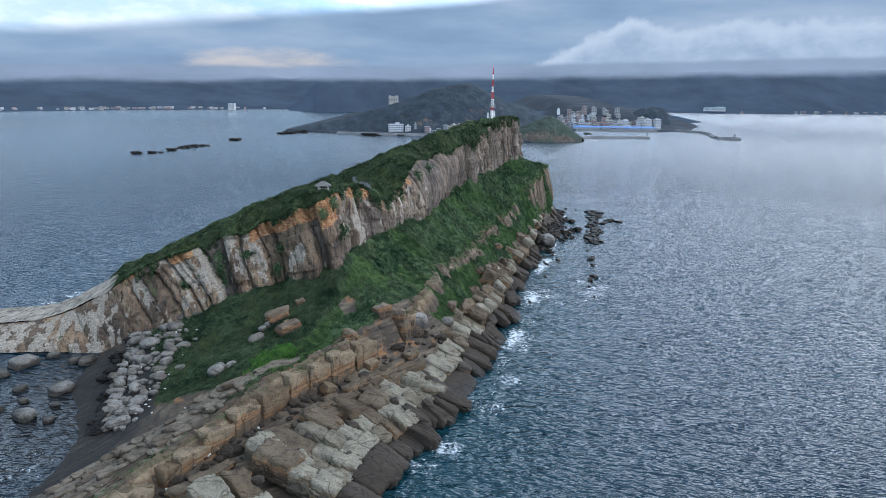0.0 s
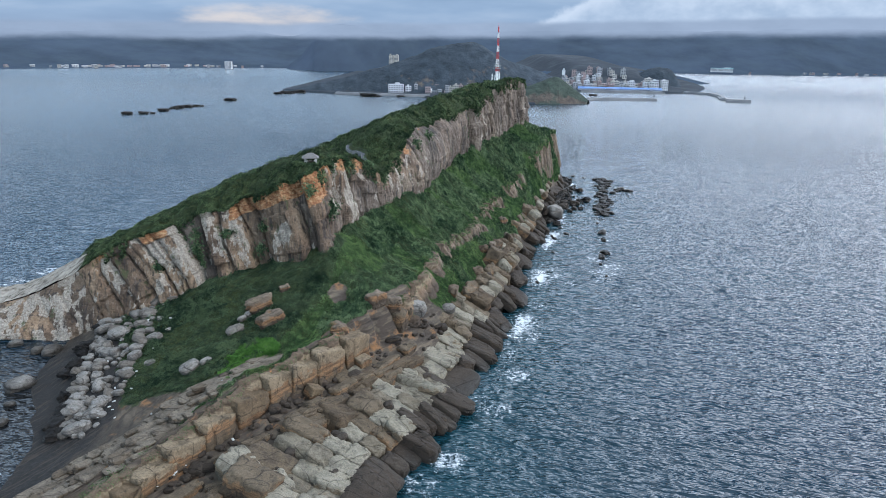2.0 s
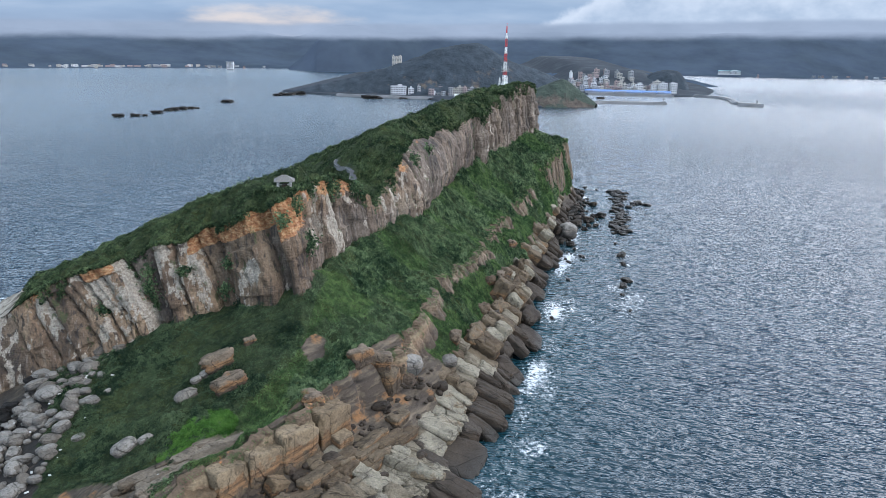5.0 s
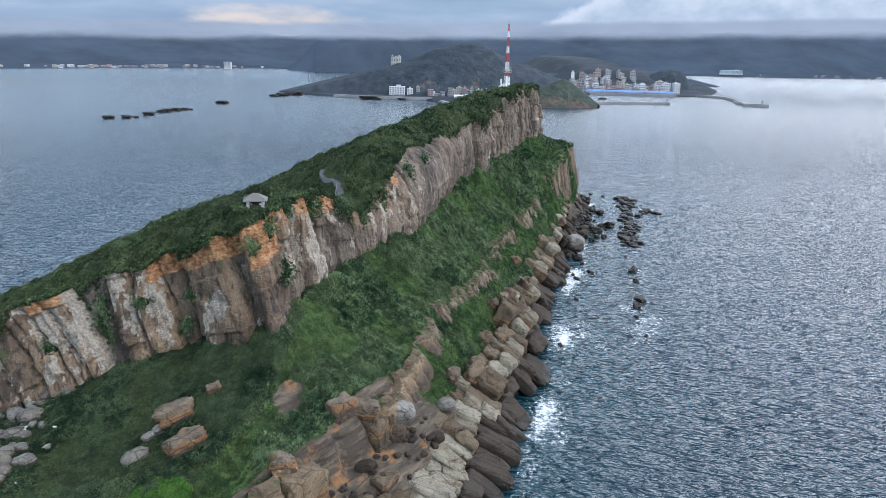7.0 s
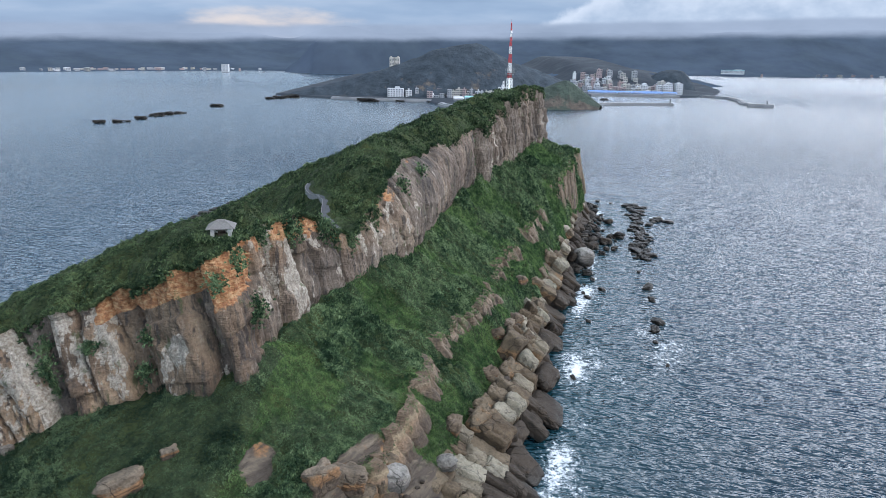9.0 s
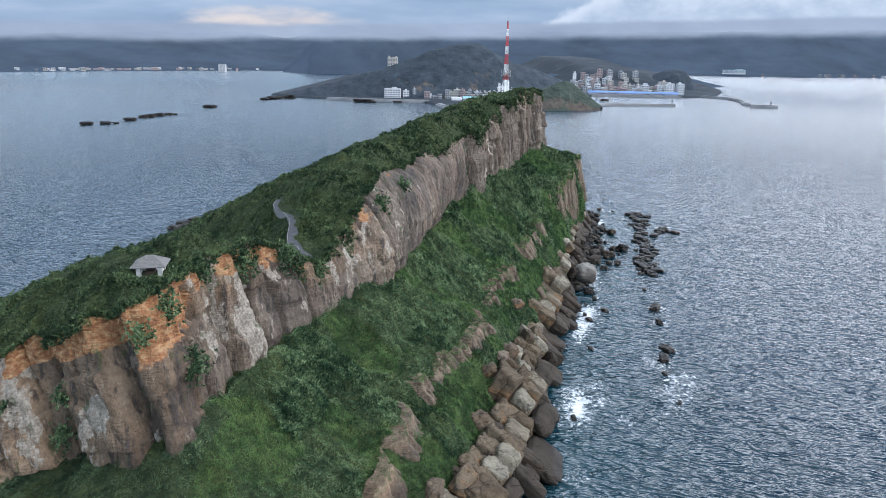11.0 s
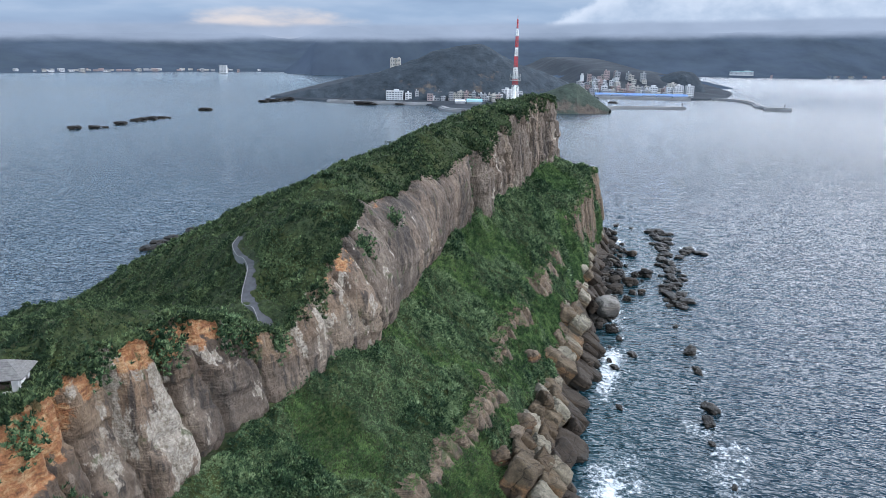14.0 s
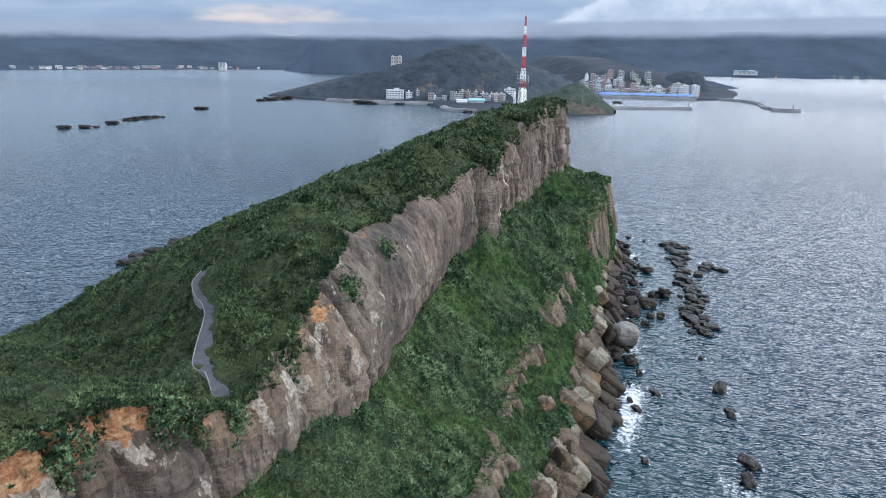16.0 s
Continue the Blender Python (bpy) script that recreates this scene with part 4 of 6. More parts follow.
COAST = [(-1.25, 2300), (-0.80, 2350), (-0.557, 2414), (-0.37, 2535), (-0.168, 2660), (0.0, 2720), (0.2, 2800), (0.44, 2965), (0.54, 3300), (0.8, 3450), (1.25, 3500)]


def make_mountains():
    az = np.linspace(-1.25, 1.25, 420)
    coast = np.interp(az, [a for a, _ in COAST], [r for _, r in COAST])
    rr = np.concatenate([[-30, 0, 12], np.linspace(40, 900, 30)])
    A, K = np.meshgrid(az, rr, indexing="ij")
    R = coast[:, None] + K + 60 * (fbm(np.stack([A * 22, A * 0, A * 0], -1), 3, 111) - 0.5)
    # summit line follows the cloud's base
    top = np.interp(az, [-1.25, -0.56, 0.0, 0.56, 1.25], [112, 118, 150, 196, 215])
    top = top + 16 * (fbm(np.stack([az * 14, az * 0, az * 0], -1), 4, 112) - 0.5)
    top += 30 * np.exp(-((az + 0.150) / 0.045) ** 2) - 26 * np.exp(-((az + 0.215) / 0.035) ** 2)
    lift = smooth(K, 60, 820) ** 0.8
    Z = -3 + 6.5 * smooth(K, -5, 20) + (top[:, None] - 3) * lift
    g = arc_point(A, R, Z)
    g[..., 2] += lift * 26 * (fbm(g / 160, 4, 113) - 0.5)
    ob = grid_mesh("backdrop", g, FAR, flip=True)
    tagged(ob, "wooded mountains in painted blue haze, rising into low cloud", "mountains", kind="structure")


def make_cloud():
    m, n = material("low_cloud")
    p = where(n)
    alpha = n("ShaderNodeAttribute", attribute_name="cover").outputs["Fac"]
    ragged = noise_at(n, p, 0.0045, 6, 0.6, (1, 1, 3.0))
    f = calc(n, "MULTIPLY", span(n, calc(n, "ADD", alpha, calc(n, "MULTIPLY_ADD", ragged, 0.9, -0.45)), 0.10, 0.90), 0.96)
    glow = n("ShaderNodeEmission", at={0: ramp(n, noise_at(n, p, 0.003, 5, 0.6, (1, 1, 3)), [(0.3, (0.172, 0.228, 0.315)), (0.7, (0.23, 0.295, 0.40))]), 1: 1.0})
    clear = n("ShaderNodeBsdfTransparent")
    both = n("ShaderNodeMixShader", at={0: f, 1: clear.outputs[0], 2: glow.outputs[0]})
    n("ShaderNodeOutputMaterial", at={0: both.outputs[0]})
    az = np.linspace(-1.2, 1.2, 200)
    v = np.linspace(0, 1, 24)
    base = np.interp(az, [-1.2, -0.56, 0.0, 0.56, 1.2], [84, 87, 108, 136, 150])
    A, V = np.meshgrid(az, v, indexing="ij")
    g = arc_point(A, 2250 + 0 * A, base[:, None] - 20 + 78 * V)
    cover = smooth(V, 0.0, 0.55) * (1 - smooth(V, 0.62, 1.0))
    ob = grid_mesh("low_cloud", g, m, [("cover", cover)])
    tagged(ob, "low grey cloud lying along the mountain tops", "cloud", kind="structure")
    ob.visible_shadow = False


make_mountains()
make_cloud()
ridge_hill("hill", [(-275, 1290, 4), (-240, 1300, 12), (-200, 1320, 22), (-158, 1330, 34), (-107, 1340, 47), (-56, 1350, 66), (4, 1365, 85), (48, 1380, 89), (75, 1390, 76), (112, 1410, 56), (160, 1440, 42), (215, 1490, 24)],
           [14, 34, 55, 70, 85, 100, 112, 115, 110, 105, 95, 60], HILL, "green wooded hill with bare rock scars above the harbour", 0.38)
ridge_hill("hill", [(95, 1095, 12), (122, 1110, 24), (148, 1118, 34), (170, 1122, 38), (192, 1116, 22), (216, 1106, 5)],
           [26, 40, 46, 46, 34, 14], GRASSY, "small grassy hill ending in a pale rock point", 0.55, 3.0, 3.0)
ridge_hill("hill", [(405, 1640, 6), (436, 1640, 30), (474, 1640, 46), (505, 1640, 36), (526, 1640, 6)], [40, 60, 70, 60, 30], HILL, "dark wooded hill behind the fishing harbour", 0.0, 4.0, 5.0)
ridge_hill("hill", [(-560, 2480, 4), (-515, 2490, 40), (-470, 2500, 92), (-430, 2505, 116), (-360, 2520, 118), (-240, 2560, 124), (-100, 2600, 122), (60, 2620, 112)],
           [40, 90, 150, 180, 190, 200, 200, 180], FAR, "steep wooded hill in painted blue haze under the cloud", 0.0, 10.0, 7.0)
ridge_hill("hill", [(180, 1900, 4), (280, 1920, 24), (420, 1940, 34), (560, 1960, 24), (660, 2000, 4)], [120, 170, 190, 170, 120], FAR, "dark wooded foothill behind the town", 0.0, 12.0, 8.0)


# ---- rocks ----


def part(name, bm, mat, parent, label="", smooth_faces=False):
    me = bpy.data.meshes.new(name)
    bm.to_mesh(me)
    bm.free()
    me.materials.append(mat)
    if smooth_faces:
        me.polygons.foreach_set("use_smooth", np.ones(len(me.polygons), bool))
    ob = new(name, me)
    ob.parent = parent
    if label:
        ob["label"] = label
    return ob


def rock_mesh(name, seed, mat, square=4.0, res=12, rough=0.16, beds=0.05):
    """A unit rock, rounded or blocky, with worn beds."""
    bm = bmesh.new()
    bmesh.ops.create_cube(bm, size=2.0)
    bmesh.ops.subdivide_edges(bm, edges=bm.edges[:], cuts=res, use_grid_fill=True)
    co = np.array([v.co[:] for v in bm.verts])
    norm = (np.abs(co) ** square).sum(1) ** (1 / square)
    p = co / norm[:, None]
    d = rough * 2 * (fbm(p * 1.3 + seed * 7.7, 4, seed) - 0.5)
    d -= 0.10 * ridged(p * 1.1 + seed * 3.1, 1, seed + 50) ** 10
    step = np.abs((p[:, 2] * 3.1 + fbm(p * 1.5, 2, seed + 9)) % 1.0 - 0.5)
    p = p * (1 + d)[:, None]
    layer = np.floor(p[:, 2] * 4.2 + 1.1 * fbm(p * 0.9 + seed, 2, seed + 13)).astype(np.int64)
    jut = hash3(layer, layer * 0 + seed, layer * 0, seed + 31) - 0.5
    p[:, :2] *= (1 + beds * ((step - 0.25) * 2 + 1.5 * jut) + 0.05 * (ridged(p * 3.3 + seed, 2, seed + 17) - 0.6))[:, None]
    for v, c in zip(bm.verts, p * 0.5):
        v.co = c
    me = bpy.data.meshes.new(name)
    bm.to_mesh(me)
    bm.free()
    me.polygons.foreach_set("use_smooth", np.ones(len(me.polygons), bool))
    me.materials.append(mat)
    return me


ROUNDS = [rock_mesh("boulder", s, GREY, 2.7, 9, 0.17, 0.02) for s in range(20, 28)]
DARKS = [rock_mesh("sea_rock", s, DARK, 3.0, 12, 0.62, 0.2) for s in range(40, 46)]
BROWNS = [rock_mesh("shore_boulder", s, WORN, 2.6, 9, 0.18, 0.03) for s in range(60, 66)]
rnd = random.Random(7)


def rock(name, meshes, at, size, turn=0.0, tilt=0.0, lean=0.0, label="", category="rock", group=""):
    ob = new(name, rnd.choice(meshes))
    ob.matrix_basis = pose(*at, tilt, lean, turn) @ Matrix.Diagonal((*size, 1))
    return tagged(ob, label, category, group)


def height_finder(g):
    flat = g.reshape(-1, 3)
    tree = kdtree.KDTree(len(flat))
    for i, (x, y, z) in enumerate(flat):
        tree.insert((x, y, 0), i)
    tree.balance()
    return lambda x, y: float(np.mean([flat[i, 2] for c, i, d in tree.find_n((x, y, 0), 4)]))


ground_z = height_finder(SLOPE[:, ::2])


TOE_L, LEDGE_L, TIDE_L, EDGE_L = (spline(q, np.linspace(0, 17, 1701)) for q in (TOE, LEDGE, TIDE, EDGE))


def line_at(line, t):
    return line[int(min(max(t, 0), 17) * 100)]


def loaf_mesh(name, seed, mat, square=6.0, res=9, rough=0.05):
    """A unit block like a worn loaf: flat faces, rounded edges, a few bedding grooves."""
    bm = bmesh.new()
    bmesh.ops.create_cube(bm, size=2.0)
    bmesh.ops.subdivide_edges(bm, edges=bm.edges[:], cuts=res, use_grid_fill=True)
    co = np.array([v.co[:] for v in bm.verts])
    p = co / ((np.abs(co) ** square).sum(1) ** (1 / square))[:, None]
    rs = np.random.RandomState(seed)
    # the seaward end narrows and drops
    p[:, 1] *= 1 - rs.uniform(0.0, 0.16) * p[:, 0]
    p[:, 2] *= 1 - rs.uniform(0.0, 0.20) * (p[:, 0] + 1)
    p[:, 1] += rs.uniform(-0.12, 0.12) * p[:, 2]
    d = rough * 2.4 * (fbm(p * 1.1 + seed * 7.7, 3, seed) - 0.5) + 0.14 * (fbm(p * 3.1 + seed, 4, seed + 3, 0.6) - 0.5)
    groove = np.abs((p[:, 2] * rs.uniform(1.6, 3.4) + 0.9 * fbm(p * 1.3 + seed, 2, seed + 9)) % 1.0 - 0.5)
    cleft = ridged(p * np.array([1.3, 1.1, 0.5]) + seed * 3.3, 2, seed + 21)
    d -= 0.07 * np.clip(1 - groove * 7, 0, 1) + 0.13 * np.clip((cleft - 0.86) / 0.14, 0, 1) ** 2
    p = p * (1 + d)[:, None]
    for v, c in zip(bm.verts, p * 0.5):
        v.co = c
    me = bpy.data.meshes.new(name)
    bm.to_mesh(me)
    bm.free()
    me.polygons.foreach_set("use_smooth", np.ones(len(me.polygons), bool))
    me.materials.append(mat)
    return me


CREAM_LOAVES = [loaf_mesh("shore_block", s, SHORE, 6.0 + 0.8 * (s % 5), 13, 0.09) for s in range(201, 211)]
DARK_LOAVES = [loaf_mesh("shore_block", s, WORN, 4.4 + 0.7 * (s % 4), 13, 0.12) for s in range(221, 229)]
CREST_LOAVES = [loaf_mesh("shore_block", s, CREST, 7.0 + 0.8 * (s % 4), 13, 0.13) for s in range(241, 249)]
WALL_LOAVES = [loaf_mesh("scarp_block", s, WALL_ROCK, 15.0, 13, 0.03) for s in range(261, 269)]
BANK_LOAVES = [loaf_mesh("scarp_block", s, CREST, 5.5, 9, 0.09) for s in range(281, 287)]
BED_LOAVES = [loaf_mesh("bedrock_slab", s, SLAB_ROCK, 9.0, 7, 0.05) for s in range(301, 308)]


def frame_at(line, t, d=0.25):
    """Direction along a guide line and square to it, seaward."""
    a, b = line_at(line, t - d), line_at(line, t + d)
    v = (b - a)[:2]
    v = v / np.linalg.norm(v)
    return v, np.array([v[1], -v[0]])


def shore_blocks():
    """Fins of jointed sandstone that run down into the sea: rusty crest, cream flank, dark wet end."""
    t = 0.12
    while t < 16.4:
        tang, sea = frame_at(TIDE_L, t, 0.5)
        far = float(smooth(np.array(t), 5.3, 7.0))
        end = float(smooth(np.array(t), 11.5, 14.0))
        reach = (23 + rnd.uniform(-2, 4)) * (1 - far) + (12.5 + rnd.uniform(-1, 2.5)) * far - 2.5 * end
        crest = (8.4 + 1.6 * math.exp(-((t - 5.2) / 0.9) ** 2) + rnd.uniform(-1.2, 1.6)) * (1 - far) + (11.2 + rnd.uniform(-1.5, 1.8)) * far
        wide = rnd.choice((5.5, 7.0, 8.5, 10.0, 11.5)) * rnd.uniform(0.9, 1.1)
        proud = rnd.uniform(-1.2, 1.3) * (1 + 0.4 * far)
        c = line_at(TIDE_L, t)[:2] + sea * (rnd.uniform(-3.2, 1.6) + 0.4 * proud)
        skew = rnd.uniform(-13, 13)
        turn = math.degrees(math.atan2(sea[1], sea[0])) + skew
        along = np.array([-math.sin(math.radians(turn)), math.cos(math.radians(turn))])
        out = np.array([along[1], -along[0]])
        top = lambda q: 1.3 + 1.3 * (1 - far) * min(1.0, max(q, 0) / 5) + proud * min(1.0, max(q, 0) / 6) + (crest - 1.2) * min(1.0, max(q, 0) / reach) ** (0.85 - 0.2 * far)

        def lay(meshes, q0, q1, side, w, h, label, up=0.0):
            mid = (q0 + q1) / 2
            fall = math.degrees(math.atan2(top(q1) - top(q0), q1 - q0))
            p = c - out * mid + along * side
            rock("shore_block", meshes, (p[0], p[1], top(mid) + up - h * 0.5), ((q1 - q0) * 1.10, w * 1.06, h), turn + rnd.uniform(-8, 8), rnd.uniform(-12, 12), fall * rnd.uniform(0.55, 1.0) + rnd.uniform(-5, 5), label, "rock", "shore blocks")

        wet = rnd.uniform(5.5, 8.5) * (1 - 0.25 * far)
        k = rnd.choice((1, 2, 2, 3)) if wide > 7 else rnd.choice((1, 2))
        for j in range(k):
            q = rnd.uniform(-2.2, 2.2)
            lay(DARK_LOAVES, q, wet + rnd.uniform(-1.0, 1.6), (j + 0.5 - k / 2) * wide / k + rnd.uniform(-0.5, 0.5), wide / k * rnd.uniform(0.9, 1.1), rnd.uniform(3.4, 5.4), "rounded dark brown sandstone block washed by waves", rnd.uniform(-0.7, 0.7))
        mid = reach * (0.66 if far < 0.5 else 0.72)
        rows = 3 if wide > 9.5 else 2 if wide > 6.4 or rnd.random() < 0.5 else 1
        for j in range(rows):
            pieces = max(1, round((mid - wet) / rnd.uniform(3.6, 6.0)))
            cut = [wet * 0.92 + (mid - wet * 0.92) * (m + (rnd.uniform(-0.2, 0.2) if 0 < m < pieces else 0)) / pieces for m in range(pieces + 1)]
            pale = CREAM_LOAVES if rnd.random() < 0.92 - 0.50 * far else CREST_LOAVES
            for q0, q1 in zip(cut, cut[1:]):
                lay(pale, q0 - 0.2, q1, (j + 0.5 - rows / 2) * wide / rows, wide / rows, rnd.uniform(4.2, 5.6) + 1.5 * far, "cream and brown jointed sandstone block on the shore", rnd.uniform(-0.5, 0.6) + 0.5 * far)
        for j in range(2 if wide > 7 else 1):
            k = 2 if wide > 7 else 1
            lay(CREST_LOAVES if rnd.random() < 0.85 else CREAM_LOAVES, mid - 0.6, reach * rnd.uniform(0.9, 1.04), (j + 0.5 - k / 2) * wide / k, wide / k * rnd.uniform(0.8, 1.05), rnd.uniform(4.6, 6.4) + 1.5 * far, "rusty bedded sandstone crest with a dark weathered top", rnd.uniform(-0.4, 1.2))
        # loose stones caught in the cleft beside the fin
        for j in range(2):
            q = rnd.uniform(1, reach * 0.8)
            p = c - out * q + along * (wide * 0.52)
            z = rnd.uniform(1.2, 2.2)
            rock("cleft_boulder", BROWNS, (p[0], p[1], top(q) - 0.9), (z * 1.3, z, z * 0.9), rnd.uniform(0, 360), rnd.uniform(-15, 15), rnd.uniform(-15, 15), "dark rounded stone wedged between rock fins", "boulder", "stones between the fins")
        t += wide * 0.98 / max(np.linalg.norm((line_at(TIDE_L, t + 0.5) - line_at(TIDE_L, max(t - 0.5, 0)))[:2]), 6.0)


def scarp_blocks():
    """Squared blocks of the low wall, side by side; the last ones are broken and stand apart."""
    for lo, hi, near in [(0.3, 4.40, 1.0), (5.1, 5.75, 0.0)]:
        t = lo
        while t < hi:
            long = rnd.uniform(4.2, 8.0) if near else rnd.uniform(2.4, 4.6)
            step = long / max(np.linalg.norm((line_at(EDGE_L, t + 0.5) - line_at(EDGE_L, max(t - 0.5, 0)))[:2]), 8.0)
            m = t + step / 2
            a, b = line_at(EDGE_L, m), line_at(TOE_L, m)
            tang, sea = frame_at(EDGE_L, m)
            turn = math.degrees(math.atan2(tang[1], tang[0])) + rnd.uniform(-3, 3) * (1 if near else 3)
            foot = b[2] - 1.6
            head = a[2] + (rnd.uniform(-0.45, 0.1) if near else rnd.uniform(-3.4, -1.4))
            p = b[:2] + (a - b)[:2] * 0.34 + sea * (0.5 + rnd.uniform(-0.35, 0.35))
            rock("scarp_block", WALL_LOAVES if near else BANK_LOAVES, (p[0], p[1], (foot + head) / 2), (long * 1.03, rnd.uniform(3.4, 4.0), head - foot), turn, rnd.uniform(0, 5), rnd.uniform(-2, 2),
                 "squared tan sandstone block of the low wall" if near else "brown jointed sandstone block showing through grass", "rock", "wall blocks")
            if near and rnd.random() < 0.22:
                z = rnd.uniform(2.0, 3.8)
                q = b[:2] + sea * rnd.uniform(1.5, 3.5)
                rock("fallen_block", WALL_LOAVES, (q[0], q[1], ground_z(q[0], q[1]) + z * 0.3), (z, z * 0.8, z * 0.9), turn + rnd.uniform(-40, 40), rnd.uniform(-20, 20), rnd.uniform(-20, 20), "tan block fallen from the low wall", "rock", "fallen wall blocks")
            t += step


def bedrock():
    """Long tilted slabs of the bare pavement, and low rusty beds in the trough below the wall."""
    for k in range(230):
        t = rnd.uniform(0.0, 3.4)
        a = line_at(EDGE_L, t)
        w = rnd.uniform(0.02, 1.15) * (1 - 0.22 * t)
        tang, sea = frame_at(EDGE_L, t)
        p = a[:2] - sea * (1.5 + 17.0 * w)
        long = rnd.uniform(4, 12)
        rock("bedrock_slab", BED_LOAVES, (p[0], p[1], ground_z(p[0], p[1]) - 0.25 + rnd.uniform(-0.15, 0.15)), (long, rnd.uniform(0.9, 2.4), rnd.uniform(1.0, 1.5)), math.degrees(math.atan2(tang[1], tang[0])) + rnd.uniform(-4, 4), rnd.uniform(2, 9), rnd.uniform(-3, 3),
             "long grey-brown slab of tilted bedrock", "rock", "bedrock slabs")
    for k in range(46):
        t = rnd.uniform(0.2, 5.0)
        a = line_at(TOE_L, t)
        tang, sea = frame_at(TOE_L, t)
        q = rnd.uniform(5.0, 13.0) if t < 4 else rnd.uniform(4, 8)
        p = a[:2] + sea * q
        rock("bedrock_slab", CREST_LOAVES, (p[0], p[1], ground_z(p[0], p[1]) + 0.2), (rnd.uniform(4, 9), rnd.uniform(2.0, 3.4), rnd.uniform(2.0, 3.2)), math.degrees(math.atan2(tang[1], tang[0])) + rnd.uniform(-6, 6), rnd.uniform(-8, 8), rnd.uniform(-4, 4),
             "low rusty sandstone bed below the wall", "rock", "rusty beds")


BEACH_L, HOLLOW_L, BAY_L = (spline(q, np.linspace(0, 17, 1701)) for q in (BEACH, HOLLOW, BAY))
ORANGE = boulder_material("orange_sandstone", (0.16, 0.125, 0.090), (0.165, 0.088, 0.040))
OUTCROPS = [rock_mesh("outcrop", s, ORANGE, 4.6, 12, 0.34, 0.10) for s in range(90, 95)]
shore_blocks()
scarp_blocks()
bedrock()
# fallen rubble along the foot of the wall and over the ledges
for k in range(296):
    t = rnd.uniform(0.2, 5.6)
    a, b = line_at(TOE_L, t), line_at(LEDGE_L, t)
    w = (rnd.random() ** 1.3 * 0.75 + 0.05) * (0.62 if t < 4.5 else 0.8)
    p = a + (b - a) * w
    s = rnd.uniform(0.5, 1.4) if rnd.random() < 0.9 else rnd.uniform(1.6, 3.0)
    rock("fallen_boulder", BROWNS, (p[0] + rnd.uniform(-1, 1), p[1] + rnd.uniform(-1, 1), ground_z(p[0], p[1]) + s * 0.18), (s * rnd.uniform(0.9, 1.4), s, s * rnd.uniform(0.6, 0.9)), rnd.uniform(0, 360), rnd.uniform(-15, 15), rnd.uniform(-15, 15),
         "dark brown fallen boulder on the rock ledge", "boulder", "rubble below the wall")

# pale boulder beach at the head of the bay
for k in range(300):
    t = rnd.uniform(2.3, 6.0)
    a, b = line_at(BEACH_L, t), line_at(HOLLOW_L, t)
    w = rnd.uniform(-0.22, 0.42 if t > 3.2 else 0.3)
    p = a + (b - a) * w if w > 0 else a + (a - line_at(BAY_L, t)) * w * 1.6
    big = rnd.random()
    s = rnd.uniform(0.8, 1.8) if big < 0.72 else rnd.uniform(1.8, 3.0) if big < 0.95 else rnd.uniform(3.2, 4.6)
    if w > 0.30:
        s = min(s, 2.6)
    rock("beach_boulder", ROUNDS if w > -0.12 else DARKS, (p[0], p[1], max(ground_z(p[0], p[1]), -0.6) + s * 0.22), (s * rnd.uniform(0.95, 1.5), s, s * rnd.uniform(0.6, 0.85)), rnd.uniform(0, 360), rnd.uniform(-18, 18), rnd.uniform(-18, 18),
         "pale grey rounded boulder on the beach" if w > -0.12 else "dark wet boulder at the edge of the bay", "boulder", "boulder beach")

# pale flotsam washed up on the beach and the pavement
FLOTSAM = plain("bleached_flotsam", (0.38, 0.38, 0.37), 0.8, 0.15)
SCRAPS = [rock_mesh("flotsam", s, FLOTSAM, 6.0, 3, 0.20, 0.0) for s in range(501, 505)]
for k in range(64):
    if k < 34:
        t = rnd.uniform(2.2, 5.2)
        a, b = line_at(BEACH_L, t), line_at(HOLLOW_L, t)
        p = a + (b - a) * rnd.uniform(-0.05, 0.55)
    else:
        t = rnd.gauss(1.5, 0.7)
        a = line_at(EDGE_L, t)
        p = a[:2] - frame_at(EDGE_L, max(t, 0.3))[1] * (rnd.uniform(3, 15) if k < 56 else -rnd.uniform(4, 6))
    z = rnd.uniform(0.14, 0.42)
    rock("flotsam", SCRAPS, (p[0], p[1], ground_z(p[0], p[1]) + 0.55), (z * rnd.uniform(1, 2.2), z, z * 0.6), rnd.uniform(0, 360), 0, 0, "white piece of washed-up flotsam on the rocks", "flotsam", "flotsam")

# single rocks in the bay: x, y, length
for x, y, s in [(-98, 167, 7), (-118, 184, 9), (-99, 152, 6.5), (-109, 167, 4), (-105, 186, 4), (-72, 141, 3.4), (-101, 186, 6), (-113, 190, 4), (-93, 172, 3), (-88, 178, 3.5), (-104, 160, 3), (-95, 158, 2.4), (-84, 166, 3), (-120, 176, 5), (-108, 155, 3.5), (-92, 150, 3)]:
    rock("bay_rock", ROUNDS, (x, y, 0.35), (s, s * 0.72, s * 0.5), rnd.uniform(0, 360), 0, rnd.uniform(-8, 8), "grey rounded rock standing in the shallow bay", "rock", "rocks in the bay")

